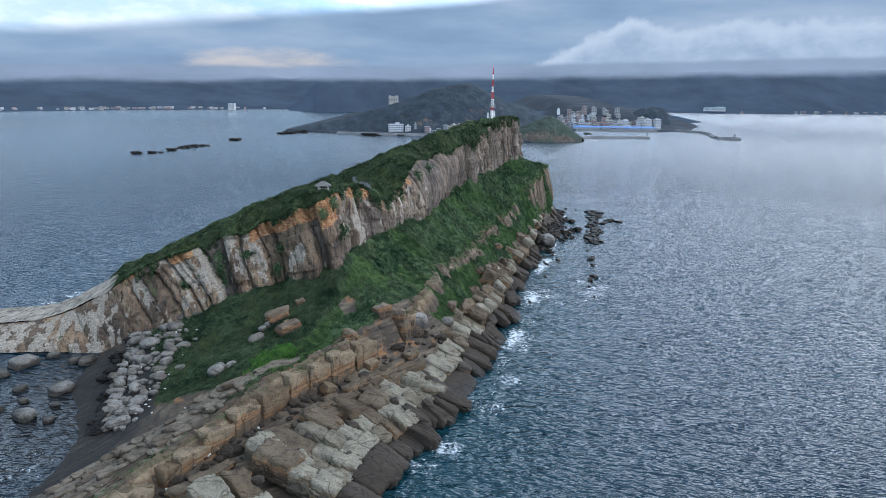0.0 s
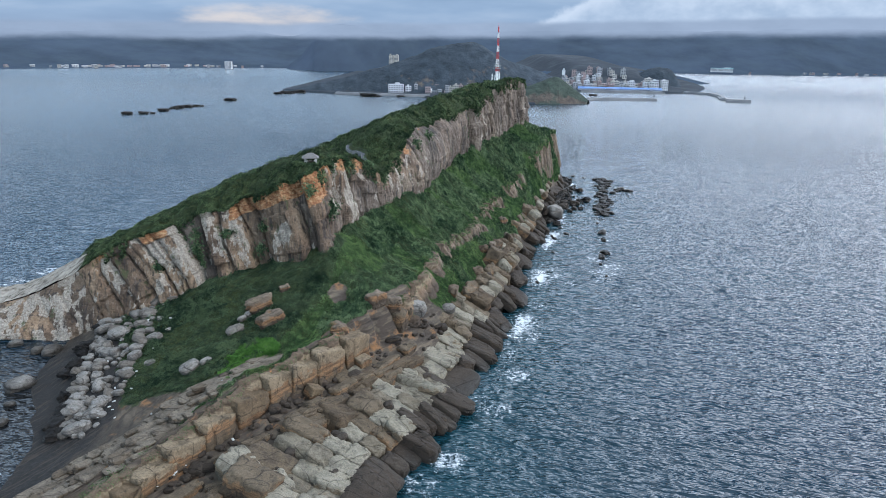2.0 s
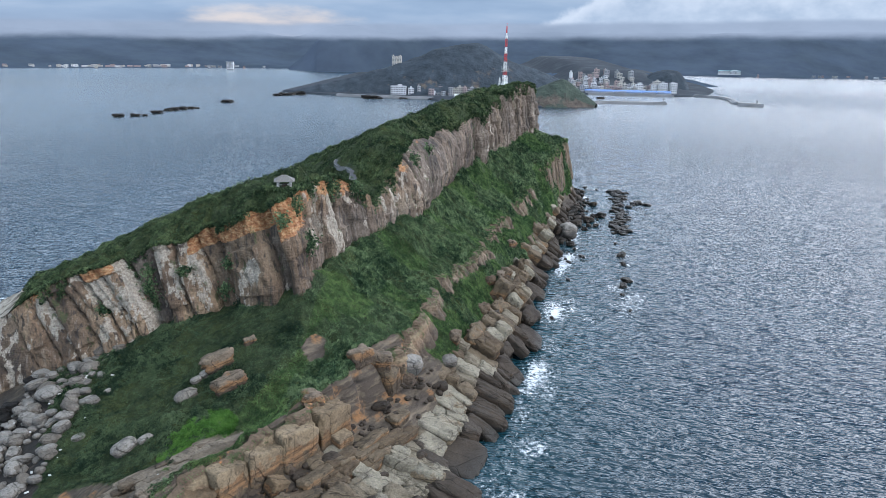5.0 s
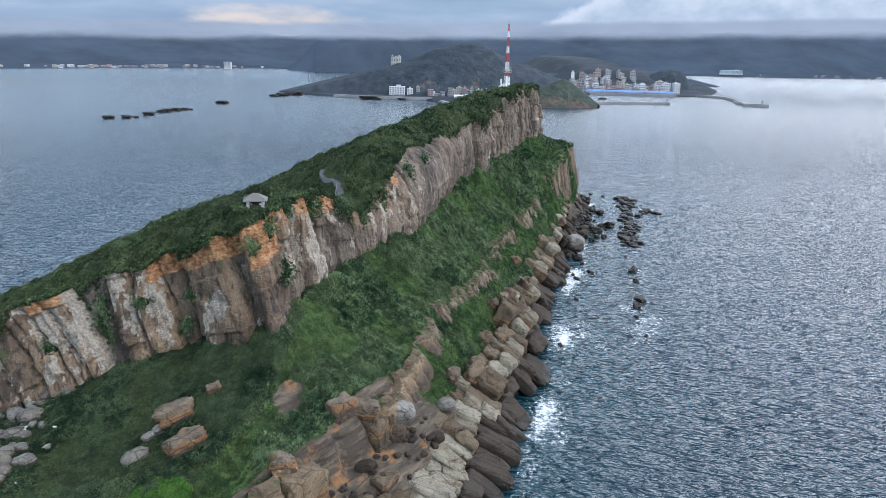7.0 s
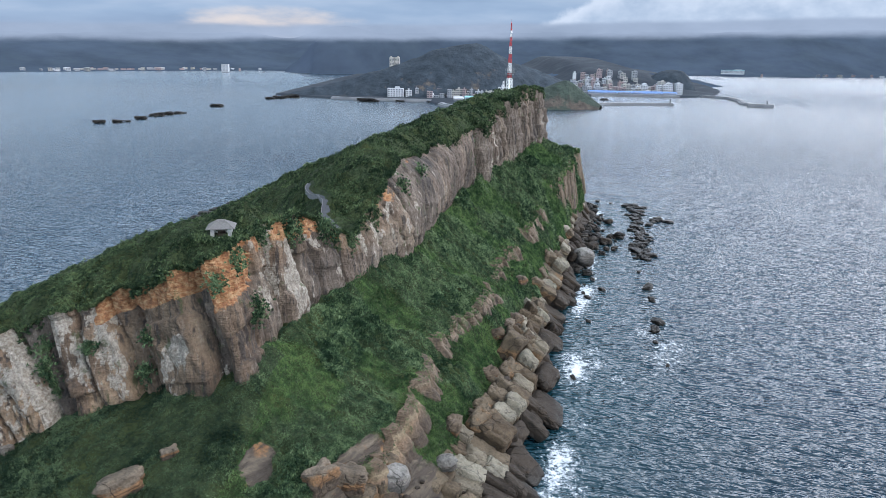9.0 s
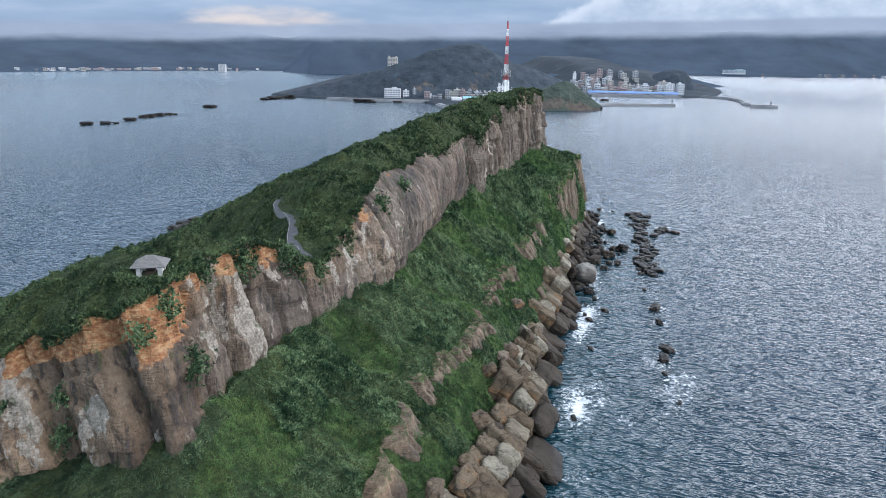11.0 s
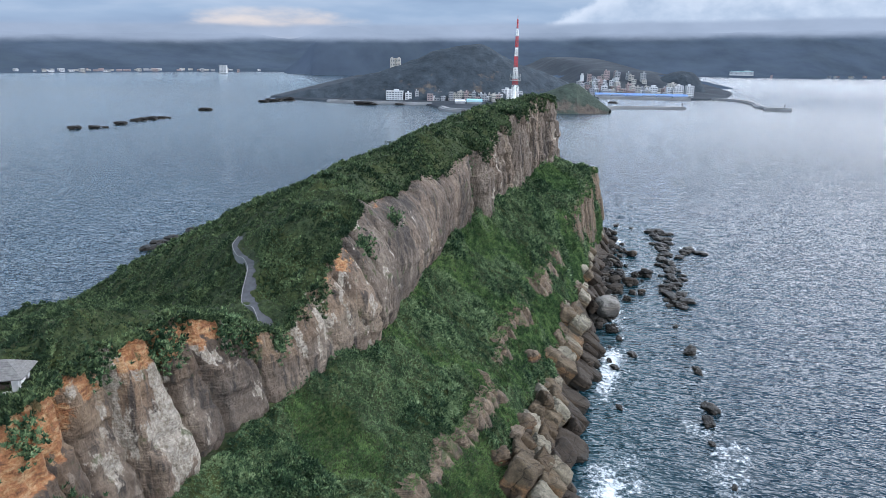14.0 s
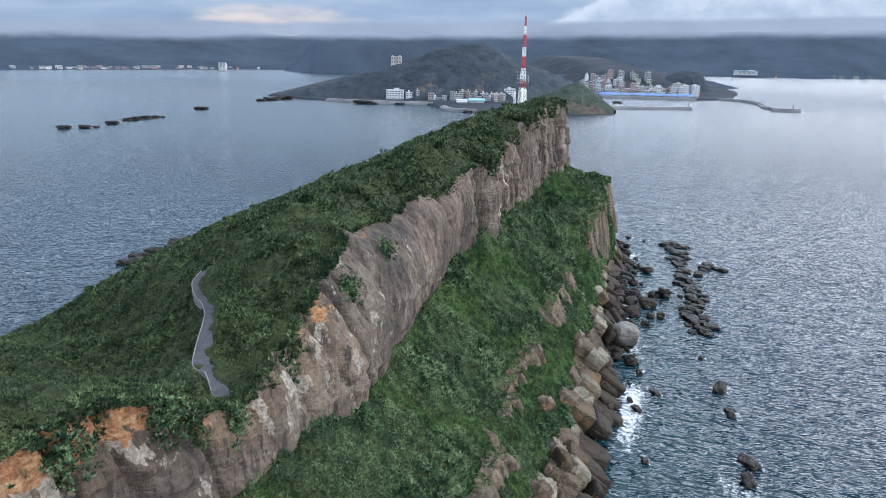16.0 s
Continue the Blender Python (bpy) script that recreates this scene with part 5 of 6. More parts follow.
# boulders lying in the green hollow
for x, y, z, s, warm in [(-42.9, 176.5, 17.3, 6.0, 1), (-38.6, 169.6, 16.0, 5.6, 1), (-47.1, 169.7, 13.4, 4.2, 0), (-45, 175, 15.8, 2.6, 0), (-46.5, 173.5, 15.2, 2.2, 0), (-38, 181.5, 20.2, 2.4, 1),
                         (-67.9, 173.5, 9.6, 3.6, 0), (-66, 177, 10.4, 1.8, 0), (-53.8, 157.7, 9.6, 4.4, 0), (-50.7, 159.4, 10.6, 2.6, 0), (-65, 163.5, 7.9, 2.6, 0)]:
    rock("hollow_boulder", OUTCROPS if warm else ROUNDS, (x, y, z + s * 0.18), (s, s * 0.62, s * 0.62), rnd.uniform(10, 50), rnd.uniform(-12, 12), rnd.uniform(-20, -5),
         "orange-brown boulder half sunk in shrubs" if warm else "pale grey boulder half sunk in shrubs", "boulder", "boulders in the hollow")

# rocks on the green slope above the shore
for x, y, s, warm in [(-5.6, 185.6, 5.6, 0), (2.8, 195.7, 3.6, 0), (-15.0, 177.5, 4.6, 1), (-11.8, 180.5, 5.0, 1), (-8.5, 184.0, 3.0, 1), (-22, 164, 4, 1), (8, 214, 3.5, 1), (14.5, 247, 3.6, 1), (20, 262, 4.4, 1), (24, 286, 3.4, 1), (12, 232, 4, 1), (18, 256, 3.2, 1), (4, 205, 3.6, 1)]:
    z = ground_z(x, y) + (1.2 if not warm else 0.0)
    rock("slope_boulder", OUTCROPS if warm else ROUNDS, (x, y, z + s * 0.16), (s, s * 0.75, s * 0.8), rnd.uniform(0, 90), rnd.uniform(-8, 8), rnd.uniform(-10, 12),
         "orange sandstone outcrop on the green slope" if warm else "smooth grey boulder on the slope", "boulder", "outcrops")

# dark boulders at the far foot of the headland
FAR_FOAM = []
for k in range(190):
    y = rnd.uniform(333, 452)
    edge = float(np.interp(y, TIDE_L[:, 1], TIDE_L[:, 0]))
    spread = 5 + 13 * math.exp(-((y - 385) / 38) ** 2)
    x = edge - 2 + abs(rnd.gauss(0, 0.5)) * spread
    s = rnd.uniform(0.9, 2.4) if rnd.random() < 0.8 else rnd.uniform(2.4, 4.6)
    rock("foot_boulder", BROWNS if rnd.random() < 0.55 else DARKS, (x, y, 0.1 + 0.25 * s), (s * rnd.uniform(1, 1.4), s, s * 0.75), rnd.uniform(0, 360), rnd.uniform(-15, 15), rnd.uniform(-15, 15),
         "dark sea-worn boulder at the foot of the cliff", "boulder", "boulders at the far foot")
rock("foot_boulder", ROUNDS, (53.5, 344, 4.0), (8, 6.5, 6.5), 20, 0, 8, "large smooth grey boulder at the cliff foot", "boulder", "boulders at the far foot")

# the reef of black rocks that runs parallel to the shore
SEA_ROCKS = []
for x, y, s, m in [(100, 452, 10, 1), (97, 440, 9, 1), (95, 428, 8, 1), (104, 422, 9, 1), (93, 416, 8, 1), (90, 404, 8, 1), (87.5, 393, 8, 1), (85.5, 386, 7, 1), (82, 374, 8, 1), (80, 364, 9, 1), (79, 357, 6, 1),
                   (71.7, 320, 6.5, 0), (69.5, 308, 4.6, 0), (65.8, 288, 6.2, 0), (63.4, 281.5, 5.4, 0), (73, 338, 2.6, 0), (55, 317, 4.2, 0), (48.5, 309, 3.6, 0), (48, 313, 2.6, 0), (54, 328, 3.4, 0), (50, 322, 2.0, 0),
                   (61, 273, 2.5, 0), (83, 463, 4.5, 0), (89, 459, 3.5, 0), (78, 430, 4, 0), (45, 288, 3, 0), (34, 250, 2.6, 0), (60, 258, 2.0, 0)]:
    rock("sea_rock", DARKS, (x, y, 0.15), (s * 0.42, s * 0.76, min(s * 0.29, 1.9)), rnd.uniform(-35, 15), 0, rnd.uniform(-6, 6), "jagged black rock with white water round it", "rock", "offshore reef")
    SEA_ROCKS.append((x, y, s * 0.42, 0.55 if m else 0.85))
    if m:
        for j in range(5):
            q = s * rnd.uniform(0.2, 0.42)
            rock("sea_rock", DARKS, (x + rnd.uniform(-4, 4), y + rnd.uniform(-6, 6), 0.1), (q, q * 1.3, q * 0.5), rnd.uniform(0, 180), 0, 0, "small black rock in the surf", "rock", "offshore reef")

# breaking water by the near shore
SEA_ROCKS += [(x, y, r, k) for x, y, r, k in [(36, 262, 3, 0.95), (40, 258, 3, 0.9), (43, 266, 3, 0.8), (46, 250, 3, 0.7), (25, 203, 3, 0.9), (29, 212, 2.5, 0.8), (31, 228, 2.5, 0.8), (20, 178, 3, 0.9), (14, 160, 3, 0.85), (3, 140, 3, 0.95), (-2, 132, 3, 0.8), (61, 280, 3.5, 0.85), (64, 270, 4, 0.9), (60, 262, 4, 0.85), (58, 254, 3, 0.7),
                                              (-88, 128, 8, 0.6), (-98, 136, 5, 0.6), (-138, 252, 4, 0.9), (-142, 240, 4, 0.8), (-150, 232, 4, 0.8), (105, 426, 3, 0.9)]]

# far reefs on the other side of the headland
for x, y, s in [(-363, 814, 13), (-349, 824, 12), (-340, 828, 6), (-340, 861, 13), (-341, 896, 12), (-337, 903, 14), (-333, 918, 14), (-326, 930, 11), (-320, 934, 6), (-314, 1041, 15), (-322, 1044, 8), (-284, 1201, 16), (-275, 1215, 20), (-268, 1230, 18), (-256, 1242, 24)]:
    rock("reef_rock", DARKS, (x, y, 0.4), (s * 0.8, s * 0.8, s * 0.36), rnd.uniform(-20, 20), 0, 0, "low black reef rock far out on the water", "rock", "far reef")
# rocks at the back shore
for k in range(34):
    w = k / 33
    x, y = -118 + 22 * w + rnd.uniform(-3, 3), 405 + 60 * w + rnd.uniform(-3, 3)
    s = rnd.uniform(2, 5)
    rock("sea_rock", DARKS, (x, y, 0.3), (s, s * 1.3, s * 0.55), rnd.uniform(0, 90), 0, 0, "black rock on the sheltered shore", "rock", "back shore rocks")


# ---- plant cover ----


def scatter(g, weight, count, seed):
    """Random points on a grid surface, by area and weight, with normals."""
    rs = np.random.RandomState(seed)
    a = g[1:, :-1] - g[:-1, :-1]
    b = g[:-1, 1:] - g[:-1, :-1]
    nn = np.cross(b, a)
    area = np.linalg.norm(nn, axis=-1)
    nn = nn / np.maximum(area, 1e-9)[..., None]
    nn = np.where(nn[..., 2:] < 0, -nn, nn)
    prob = (area * weight[:-1, :-1]).ravel()
    pick = rs.choice(len(prob), count, p=prob / prob.sum())
    i, j = np.unravel_index(pick, area.shape)
    u, v = rs.rand(count, 1), rs.rand(count, 1)
    return g[i, j] + a[i, j] * u + b[i, j] * v, nn[i, j]


def leaves(name, pts, nn, size, per, mat, label, seed, upright=0.35, narrow=0.5):
    """Tufts of small pointed leaves."""
    rs = np.random.RandomState(seed)
    m = len(pts) * per
    p, s = np.repeat(pts, per, 0), np.repeat(size, per)[:, None]
    d = rs.normal(size=(m, 3))
    d /= np.linalg.norm(d, axis=1, keepdims=True)
    up = np.repeat(nn, per, 0) * 0.6 + np.array([0, 0, 0.4])
    d = np.where((d * up).sum(1, keepdims=True) < 0, -d, d)
    d = d * (1 - upright) + up * upright
    d /= np.linalg.norm(d, axis=1, keepdims=True)
    side = np.cross(d, rs.normal(size=(m, 3)))
    side /= np.linalg.norm(side, axis=1, keepdims=True)
    c = p + d * s * rs.uniform(0.15, 0.55, (m, 1))
    half = s * rs.uniform(0.25, 0.5, (m, 1))
    v = np.stack([c - d * half * 0.6 - side * half * narrow, c - d * half * 0.6 + side * half * narrow, c + d * half], 1).reshape(-1, 3)
    tri = np.arange(m * 3).reshape(-1, 3)
    me = bpy.data.meshes.new(name)
    me.vertices.add(len(v))
    me.vertices.foreach_set("co", v.reshape(-1).astype(np.float32))
    me.loops.add(tri.size)
    me.loops.foreach_set("vertex_index", tri.reshape(-1).astype(np.int32))
    me.polygons.add(len(tri))
    me.polygons.foreach_set("loop_start", np.arange(0, tri.size, 3, dtype=np.int32))
    me.update()
    me.materials.append(mat)
    ob = new(name, me)
    return tagged(ob, label, "vegetation", kind="stuff")


def plant_cover():
    flat = lambda g: np.stack([g[..., 0], g[..., 1], g[..., 0] * 0], -1)
    # slopes below the cliff
    grassy = smooth(fbm(flat(SLOPE) / 11, 3, 120) + 0.12 * (SLOPE_W > 4.9) + 0.10 * np.exp(-((SLOPE_W - 3.1) / 0.25) ** 2) * (SLOPE_T < 7) + 0.12 * (SLOPE_T < 4.2) * (SLOPE_W > 3.1) - 0.35 * (SLOPE_T < 6.5) * (SLOPE_W < 3.1), 0.50, 0.60)
    ok = (SLOPE_GREEN > 0.55) * 1.0 * (SLOPE_W > np.where(SLOPE_T > 6.3, 2.85, 1.0))
    # leaves are finest where the ground lies nearest to the tip
    grain = lambda y: np.clip(0.30 + (y - 185) / 300, 0.30, 1.2)
    rs = np.random.RandomState(3)
    p, nn = scatter(SLOPE, ok * (1 - grassy) / grain(SLOPE[..., 1]) ** 1.7, 150000, 11)
    big = 0.7 + 1.0 * smooth(fbm(np.stack([p[:, 0], p[:, 1], p[:, 0] * 0], -1) / 6, 2, 121), 0.45, 0.75)
    lift = smooth(fbm(np.stack([p[:, 0], p[:, 1], p[:, 0] * 0], -1) / 2.4, 2, 127), 0.50, 0.72)
    p = p + np.array([0, 0, 0.9]) * (lift * rs.rand(len(p)))[:, None]
    size = grain(p[:, 1]) * big * rs.uniform(0.8, 1.35, len(p))
    deep = (p[:, 1] < 200) & (p[:, 0] < -27 + 0.35 * (p[:, 1] - 170)) & (p[:, 0] < np.interp(p[:, 1], [q[1] for q in SPINE], [q[0] for q in SPINE]) + 5 * rs.rand(len(p)))
    leaves("shrub_cover", p[deep], nn[deep], size[deep] * 0.8, 8, HOLLOW_SHRUB, "low dark green shrubs filling the hollow", 22)
    p, nn, size = p[~deep], nn[~deep], size[~deep]
    leaves("shrub_cover", p, nn, size, 8, LEAF, "dense green coastal shrubs on the slope", 12)
    p, nn = scatter(SLOPE, ok * grassy / grain(SLOPE[..., 1]) ** 1.7, 75000, 13)
    leaves("grass_cover", p, nn, 1.1 * grain(p[:, 1]) * rs.uniform(0.7, 1.3, len(p)), 7, GRASS, "bright green tufted grass on the slope", 14, 0.55, 0.22)
    lush = np.exp(-((SLOPE_T - 3.45) / 0.40) ** 2 - ((SLOPE_W - 2.95) / 0.34) ** 2)
    p, nn = scatter(SLOPE, lush * (lush > 0.25), 9000, 23)
    leaves("grass_cover", p, nn, rs.uniform(0.45, 0.8, len(p)), 7, LUSH, "vivid lime green grass at the corner of the hollow", 24, 0.5, 0.25)
    # grass along the top of the low wall, hanging over it
    k = rs.randint(0, len(SCARP_TOP), 22000)
    drop = (0.5 + 3.0 * (1 - SCARP_BARE[k])) * rs.rand(len(k)) ** 1.6
    p = SCARP_TOP[k] + SCARP_OUT[k] * (rs.uniform(-3.2, 0.25, len(k)) + 0.1 * drop)[:, None] - np.array([0, 0, 1]) * (drop - 0.1)[:, None]
    leaves("grass_cover", p, SCARP_OUT[k] * 0.4 + np.array([0, 0, 0.6]), rs.uniform(0.6, 1.2, len(k)) * grain(p[:, 1]), 7, GRASS, "grass hanging over the low rock wall", 19, 0.45, 0.25)
    # the top
    okt = (TOP_GREEN > 0.6) * 1.0
    run = np.linspace(0, 1, TOP.shape[1])[None, :] * np.ones(TOP.shape[:2])
    grain = lambda y: np.clip(0.30 + (y - 225) / 300, 0.30, 1.1)
    p, nn = scatter(TOP, okt / grain(TOP[..., 1]) ** 1.8 * np.where(run < 0.6, 1.0, 0.5), 135000, 15)
    flat_p = np.stack([p[:, 0], p[:, 1], p[:, 0] * 0], -1)
    big = 0.75 + 0.9 * smooth(fbm(flat_p / 5, 2, 122), 0.45, 0.72)
    tall = smooth(fbm(flat_p / 2.2, 2, 126), 0.50, 0.75)
    p = p + np.array([0, 0, 1.0]) * (0.8 * tall * rs.rand(len(p)))[:, None]
    keep = ~near_path(p)
    leaves("shrub_cover", p[keep], nn[keep], (grain(p[:, 1]) * big * rs.uniform(0.8, 1.4, len(p)))[keep], 8, SHRUB, "dense dark green wind-trimmed shrubs on the ridge", 16)
    # taller bushes close round the pavilion
    a = rs.uniform(0, 2 * math.pi, 700)
    r = rs.uniform(2.6, 4.6, 700)
    p = np.stack([-33.9 + r * np.cos(a), 199.4 + 0.85 * r * np.sin(a), 49.0 + rs.uniform(-0.5, 0.2, 700)], -1)
    leaves("shrub_cover", p, np.tile([0.0, 0.0, 1.0], (700, 1)), rs.uniform(0.45, 0.8, 700), 12, SHRUB, "dense shrubs growing round the pavilion", 18)
    # a fringe that hangs over the cliff's edge, and bushes on its ledges
    k = rs.randint(0, len(RIM_LINE), 15000)
    k = k[(CT[k] > 2.6) & (CT[k] < 20)]
    drop = 0.6 + 5.0 * smooth(fbm(np.stack([CALONG[k] / 6, k * 0.0, k * 0.0], -1), 2, 125), 0.48, 0.70)
    drop = np.where((CT[k] > 5.4) & (CT[k] < 9.5), 0.5 + 0.25 * drop, drop)
    down = rs.rand(len(k)) ** 1.5 * drop
    p = RIM_LINE[k] + CLIFF_OUT[k] * (rs.uniform(-0.8, 0.6, len(k)) + 0.22 * down)[:, None] - np.array([0, 0, 1]) * (down - 0.4)[:, None]
    leaves("cliff_edge_shrubs", p, CLIFF_OUT[k] * 0.5 + np.array([0, 0, 0.5]), rs.uniform(0.45, 0.95, len(k)), 9, SHRUB, "shrubs hanging over the edge of the cliff", 17)
    # single bushes rooted in cracks of the cliff: station, height up the face, spread
    pts, out = [], []
    for at, v, r in ((8.35, 0.42, 2.6), (8.15, 0.86, 2.0), (7.5, 0.80, 1.6), (6.15, 0.55, 1.6), (5.3, 0.62, 1.4), (5.9, 0.2, 1.8), (4.6, 0.25, 2.0), (4.62, 0.5, 2.0), (4.66, 0.72, 1.6), (9.0, 0.90, 2.2), (9.6, 0.86, 2.4), (10.3, 0.88, 2.6), (10.8, 0.80, 1.8), (13.2, 0.82, 2.0), (15.7, 0.75, 2.6), (15.8, 0.35, 2.0), (17.3, 0.8, 2.0), (18.1, 0.7, 2.2), (12.3, 0.86, 2.4), (3.8, 0.45, 1.5)):
        i = int(np.argmin(np.abs(CT - at)))
        j = int((v + 0.12) / 1.12 * 83)
        m = int(90 * r)
        d = rs.normal(size=(m, 3)) * np.array([0.42, 0.42, 0.5]) * r
        pts.append(CLIFF_FACE[i, j] + d - CLIFF_OUT[i] * np.minimum((d * CLIFF_OUT[i]).sum(1), 0)[:, None] * 0.6)
        out.append(np.tile(CLIFF_OUT[i] * 0.6 + np.array([0, 0, 0.5]), (m, 1)))
    pts, out = np.concatenate(pts), np.concatenate(out)
    leaves("cliff_edge_shrubs", pts, out, rs.uniform(0.45, 0.8, len(pts)), 9, LEAF, "green bushes rooted in cracks of the cliff", 21)


PATH_LINE = [(-20.8, 237.0), (-22.6, 239.6), (-24.6, 241.2), (-25.4, 244.4), (-25.9, 248.9), (-27.4, 253.5), (-30.2, 258.5), (-33.0, 264.0), (-33.4, 269.0)]
PATH_XY = spline([(x, y, 0) for x, y in PATH_LINE], np.linspace(0, len(PATH_LINE) - 1, 120))[:, :2]


def near_path(p):
    d = np.full(len(p), 1e9)
    for q in PATH_XY:
        d = np.minimum(d, np.hypot(p[:, 0] - q[0], p[:, 1] - q[1]))
    hut = np.hypot(p[:, 0] + 33.9, p[:, 1] - 199.4)
    tow = np.hypot(p[:, 0] - 27.8, p[:, 1] - 408.5)
    return (d < 1.05) | (hut < 2.7) | (tow < 2.0)


plant_cover()


# ---- things on the ridge ----
top_z = height_finder(TOP)


WHITE = plain("white_paint", (0.72, 0.72, 0.70), 0.6, 0.10)
RED = plain("red_paint", (0.42, 0.035, 0.035), 0.6, 0.15)
CONCRETE = plain("grey_concrete", (0.30, 0.30, 0.29), 0.9, 0.2, 0.8)
SHINGLE = plain("grey_roof_shingle", (0.13, 0.125, 0.12), 0.9, 0.25, 3.0)
PILLAR = plain("weathered_white_pillar", (0.30, 0.30, 0.29), 0.8, 0.2)
TIMBER = plain("dark_timber", (0.05, 0.035, 0.025), 0.8, 0.25, 4.0)
KERB = plain("grey_kerb", (0.15, 0.15, 0.15), 0.9, 0.2)
PAVING = plain("grey_path_stone", (0.052, 0.054, 0.060), 0.95, 0.25, 1.2)


def add_bar(bm, a, b, w):
    """A square bar from a to b."""
    a, b = Vector(a), Vector(b)
    q = (b - a).to_track_quat("Z", "Y").to_matrix()
    ring = []
    for e in (a, b):
        ring.append([bm.verts.new(e + q @ Vector((x * w / 2, y * w / 2, 0))) for x, y in ((-1, -1), (1, -1), (1, 1), (-1, 1))])
    for i in range(4):
        bm.faces.new((ring[0][i], ring[0][(i + 1) % 4], ring[1][(i + 1) % 4], ring[1][i]))
    bm.faces.new(ring[0][::-1])
    bm.faces.new(ring[1])


def add_box(bm, lo, hi, turn=0.0, about=(0, 0)):
    v = []
    c, s = math.cos(turn), math.sin(turn)
    for z in (lo[2], hi[2]):
        for x, y in ((lo[0], lo[1]), (hi[0], lo[1]), (hi[0], hi[1]), (lo[0], hi[1])):
            dx, dy = x - about[0], y - about[1]
            v.append(bm.verts.new((about[0] + dx * c - dy * s, about[1] + dx * s + dy * c, z)))
    for f in ((0, 3, 2, 1), (4, 5, 6, 7), (0, 1, 5, 4), (1, 2, 6, 5), (2, 3, 7, 6), (3, 0, 4, 7)):
        bm.faces.new([v[i] for i in f])


def lattice(bm, z0, z1, w0, w1, bar, bays=2):
    for k in range(bays):
        a, b = k / bays, (k + 1) / bays
        za, zb = z0 + (z1 - z0) * a, z0 + (z1 - z0) * b
        ra, rb = (w0 + (w1 - w0) * a) / 2, (w0 + (w1 - w0) * b) / 2
        ca = [(-ra, -ra, za), (ra, -ra, za), (ra, ra, za), (-ra, ra, za)]
        cb = [(-rb, -rb, zb), (rb, -rb, zb), (rb, rb, zb), (-rb, rb, zb)]
        for i in range(4):
            j = (i + 1) % 4
            add_bar(bm, ca[i], cb[i], bar)
            add_bar(bm, ca[i], cb[j], bar * 0.45)
            add_bar(bm, cb[i], ca[j], bar * 0.45)
            add_bar(bm, cb[i], cb[j], bar * 0.45)


def make_tower(x, y, z):
    tower = new("radio_mast")
    tower.location = (x, y, z)
    tower.rotation_euler[2] = radians(22)
    tagged(tower, "red and white steel lattice radio mast on the cliff top", "mast")
    bm = bmesh.new()
    add_box(bm, (-1.9, -1.9, -2.5), (1.9, 1.9, 0.3))
    part("base_slab", bm, WHITE, tower, "white concrete base slab")
    # heights of the bands up the mast, alternating white and red
    levels = [0.4, 5.6, 7.7, 12.0, 15.9, 19.0, 23.0, 25.7, 28.8]
    wide = lambda h: float(np.interp(h, (0, 7.7, 12, 19, 23, 25.7, 28.8), (2.1, 1.45, 1.1, 0.8, 0.7, 0.42, 0.3)))
    for k, (a, b) in enumerate(zip(levels, levels[1:])):
        bm = bmesh.new()
        lattice(bm, a, b, wide(a), wide(b), 0.11 if k < 4 else 0.10, 3 if k < 5 else 2)
        part("lattice_section", bm, RED if k % 2 == 1 else WHITE, tower, "red lattice section" if k % 2 == 1 else "white lattice section")
    bm = bmesh.new()
    for h in (7.2, 8.6):
        w = wide(h) / 2 + 0.7
        add_box(bm, (-w, -w, h), (w, w, h + 0.12))
        for c in ((-w, -w), (w, -w), (w, w), (-w, w)):
            add_bar(bm, (*c, h), (*c, h + 1.0), 0.08)
        for i, c in enumerate(((-w, -w), (w, -w), (w, w), (-w, w))):
            d = ((-w, -w), (w, -w), (w, w), (-w, w))[(i + 1) % 4]
            add_bar(bm, (*c, h + 1.0), (*d, h + 1.0), 0.07)
    part("platform", bm, CONCRETE, tower, "grey steel work platform")
    for dx, dy, h in ((-2.6, 0.4, 4.6), (2.4, 2.2, 5.2)):
        bm = bmesh.new()
        lattice(bm, 0, h, 0.7, 0.5, 0.06, 4)
        sub = part("aerial_mast", bm, WHITE, tower, "short white lattice aerial")
        sub.location = (dx, dy, -0.3)
    # the white flared sculpture-like mast foot in front
    bm = bmesh.new()
    prev = None
    for h, r in ((-0.6, 1.5), (0.3, 1.1), (0.9, 0.55), (2.2, 0.34), (4.0, 0.28), (5.6, 0.22), (6.0, 0.08)):
        ring = [bm.verts.new((r * math.cos(a * math.pi / 6), r * math.sin(a * math.pi / 6), h)) for a in range(12)]
        if prev:
            for i in range(12):
                bm.faces.new((prev[i], prev[(i + 1) % 12], ring[(i + 1) % 12], ring[i]))
        prev = ring
    bm.faces.new(prev)
    horn = part("flared_post", bm, WHITE, tower, "white flared concrete post", True)
    horn.location = (-1.6, -3.2, -0.3)
    bm = bmesh.new()
    add_bar(bm, (0, 0, 28.4), (0, 0, 30.2), 0.10)
    part("tip_rod", bm, RED, tower)
    return tower


make_tower(27.8, 408.5, 61.0)


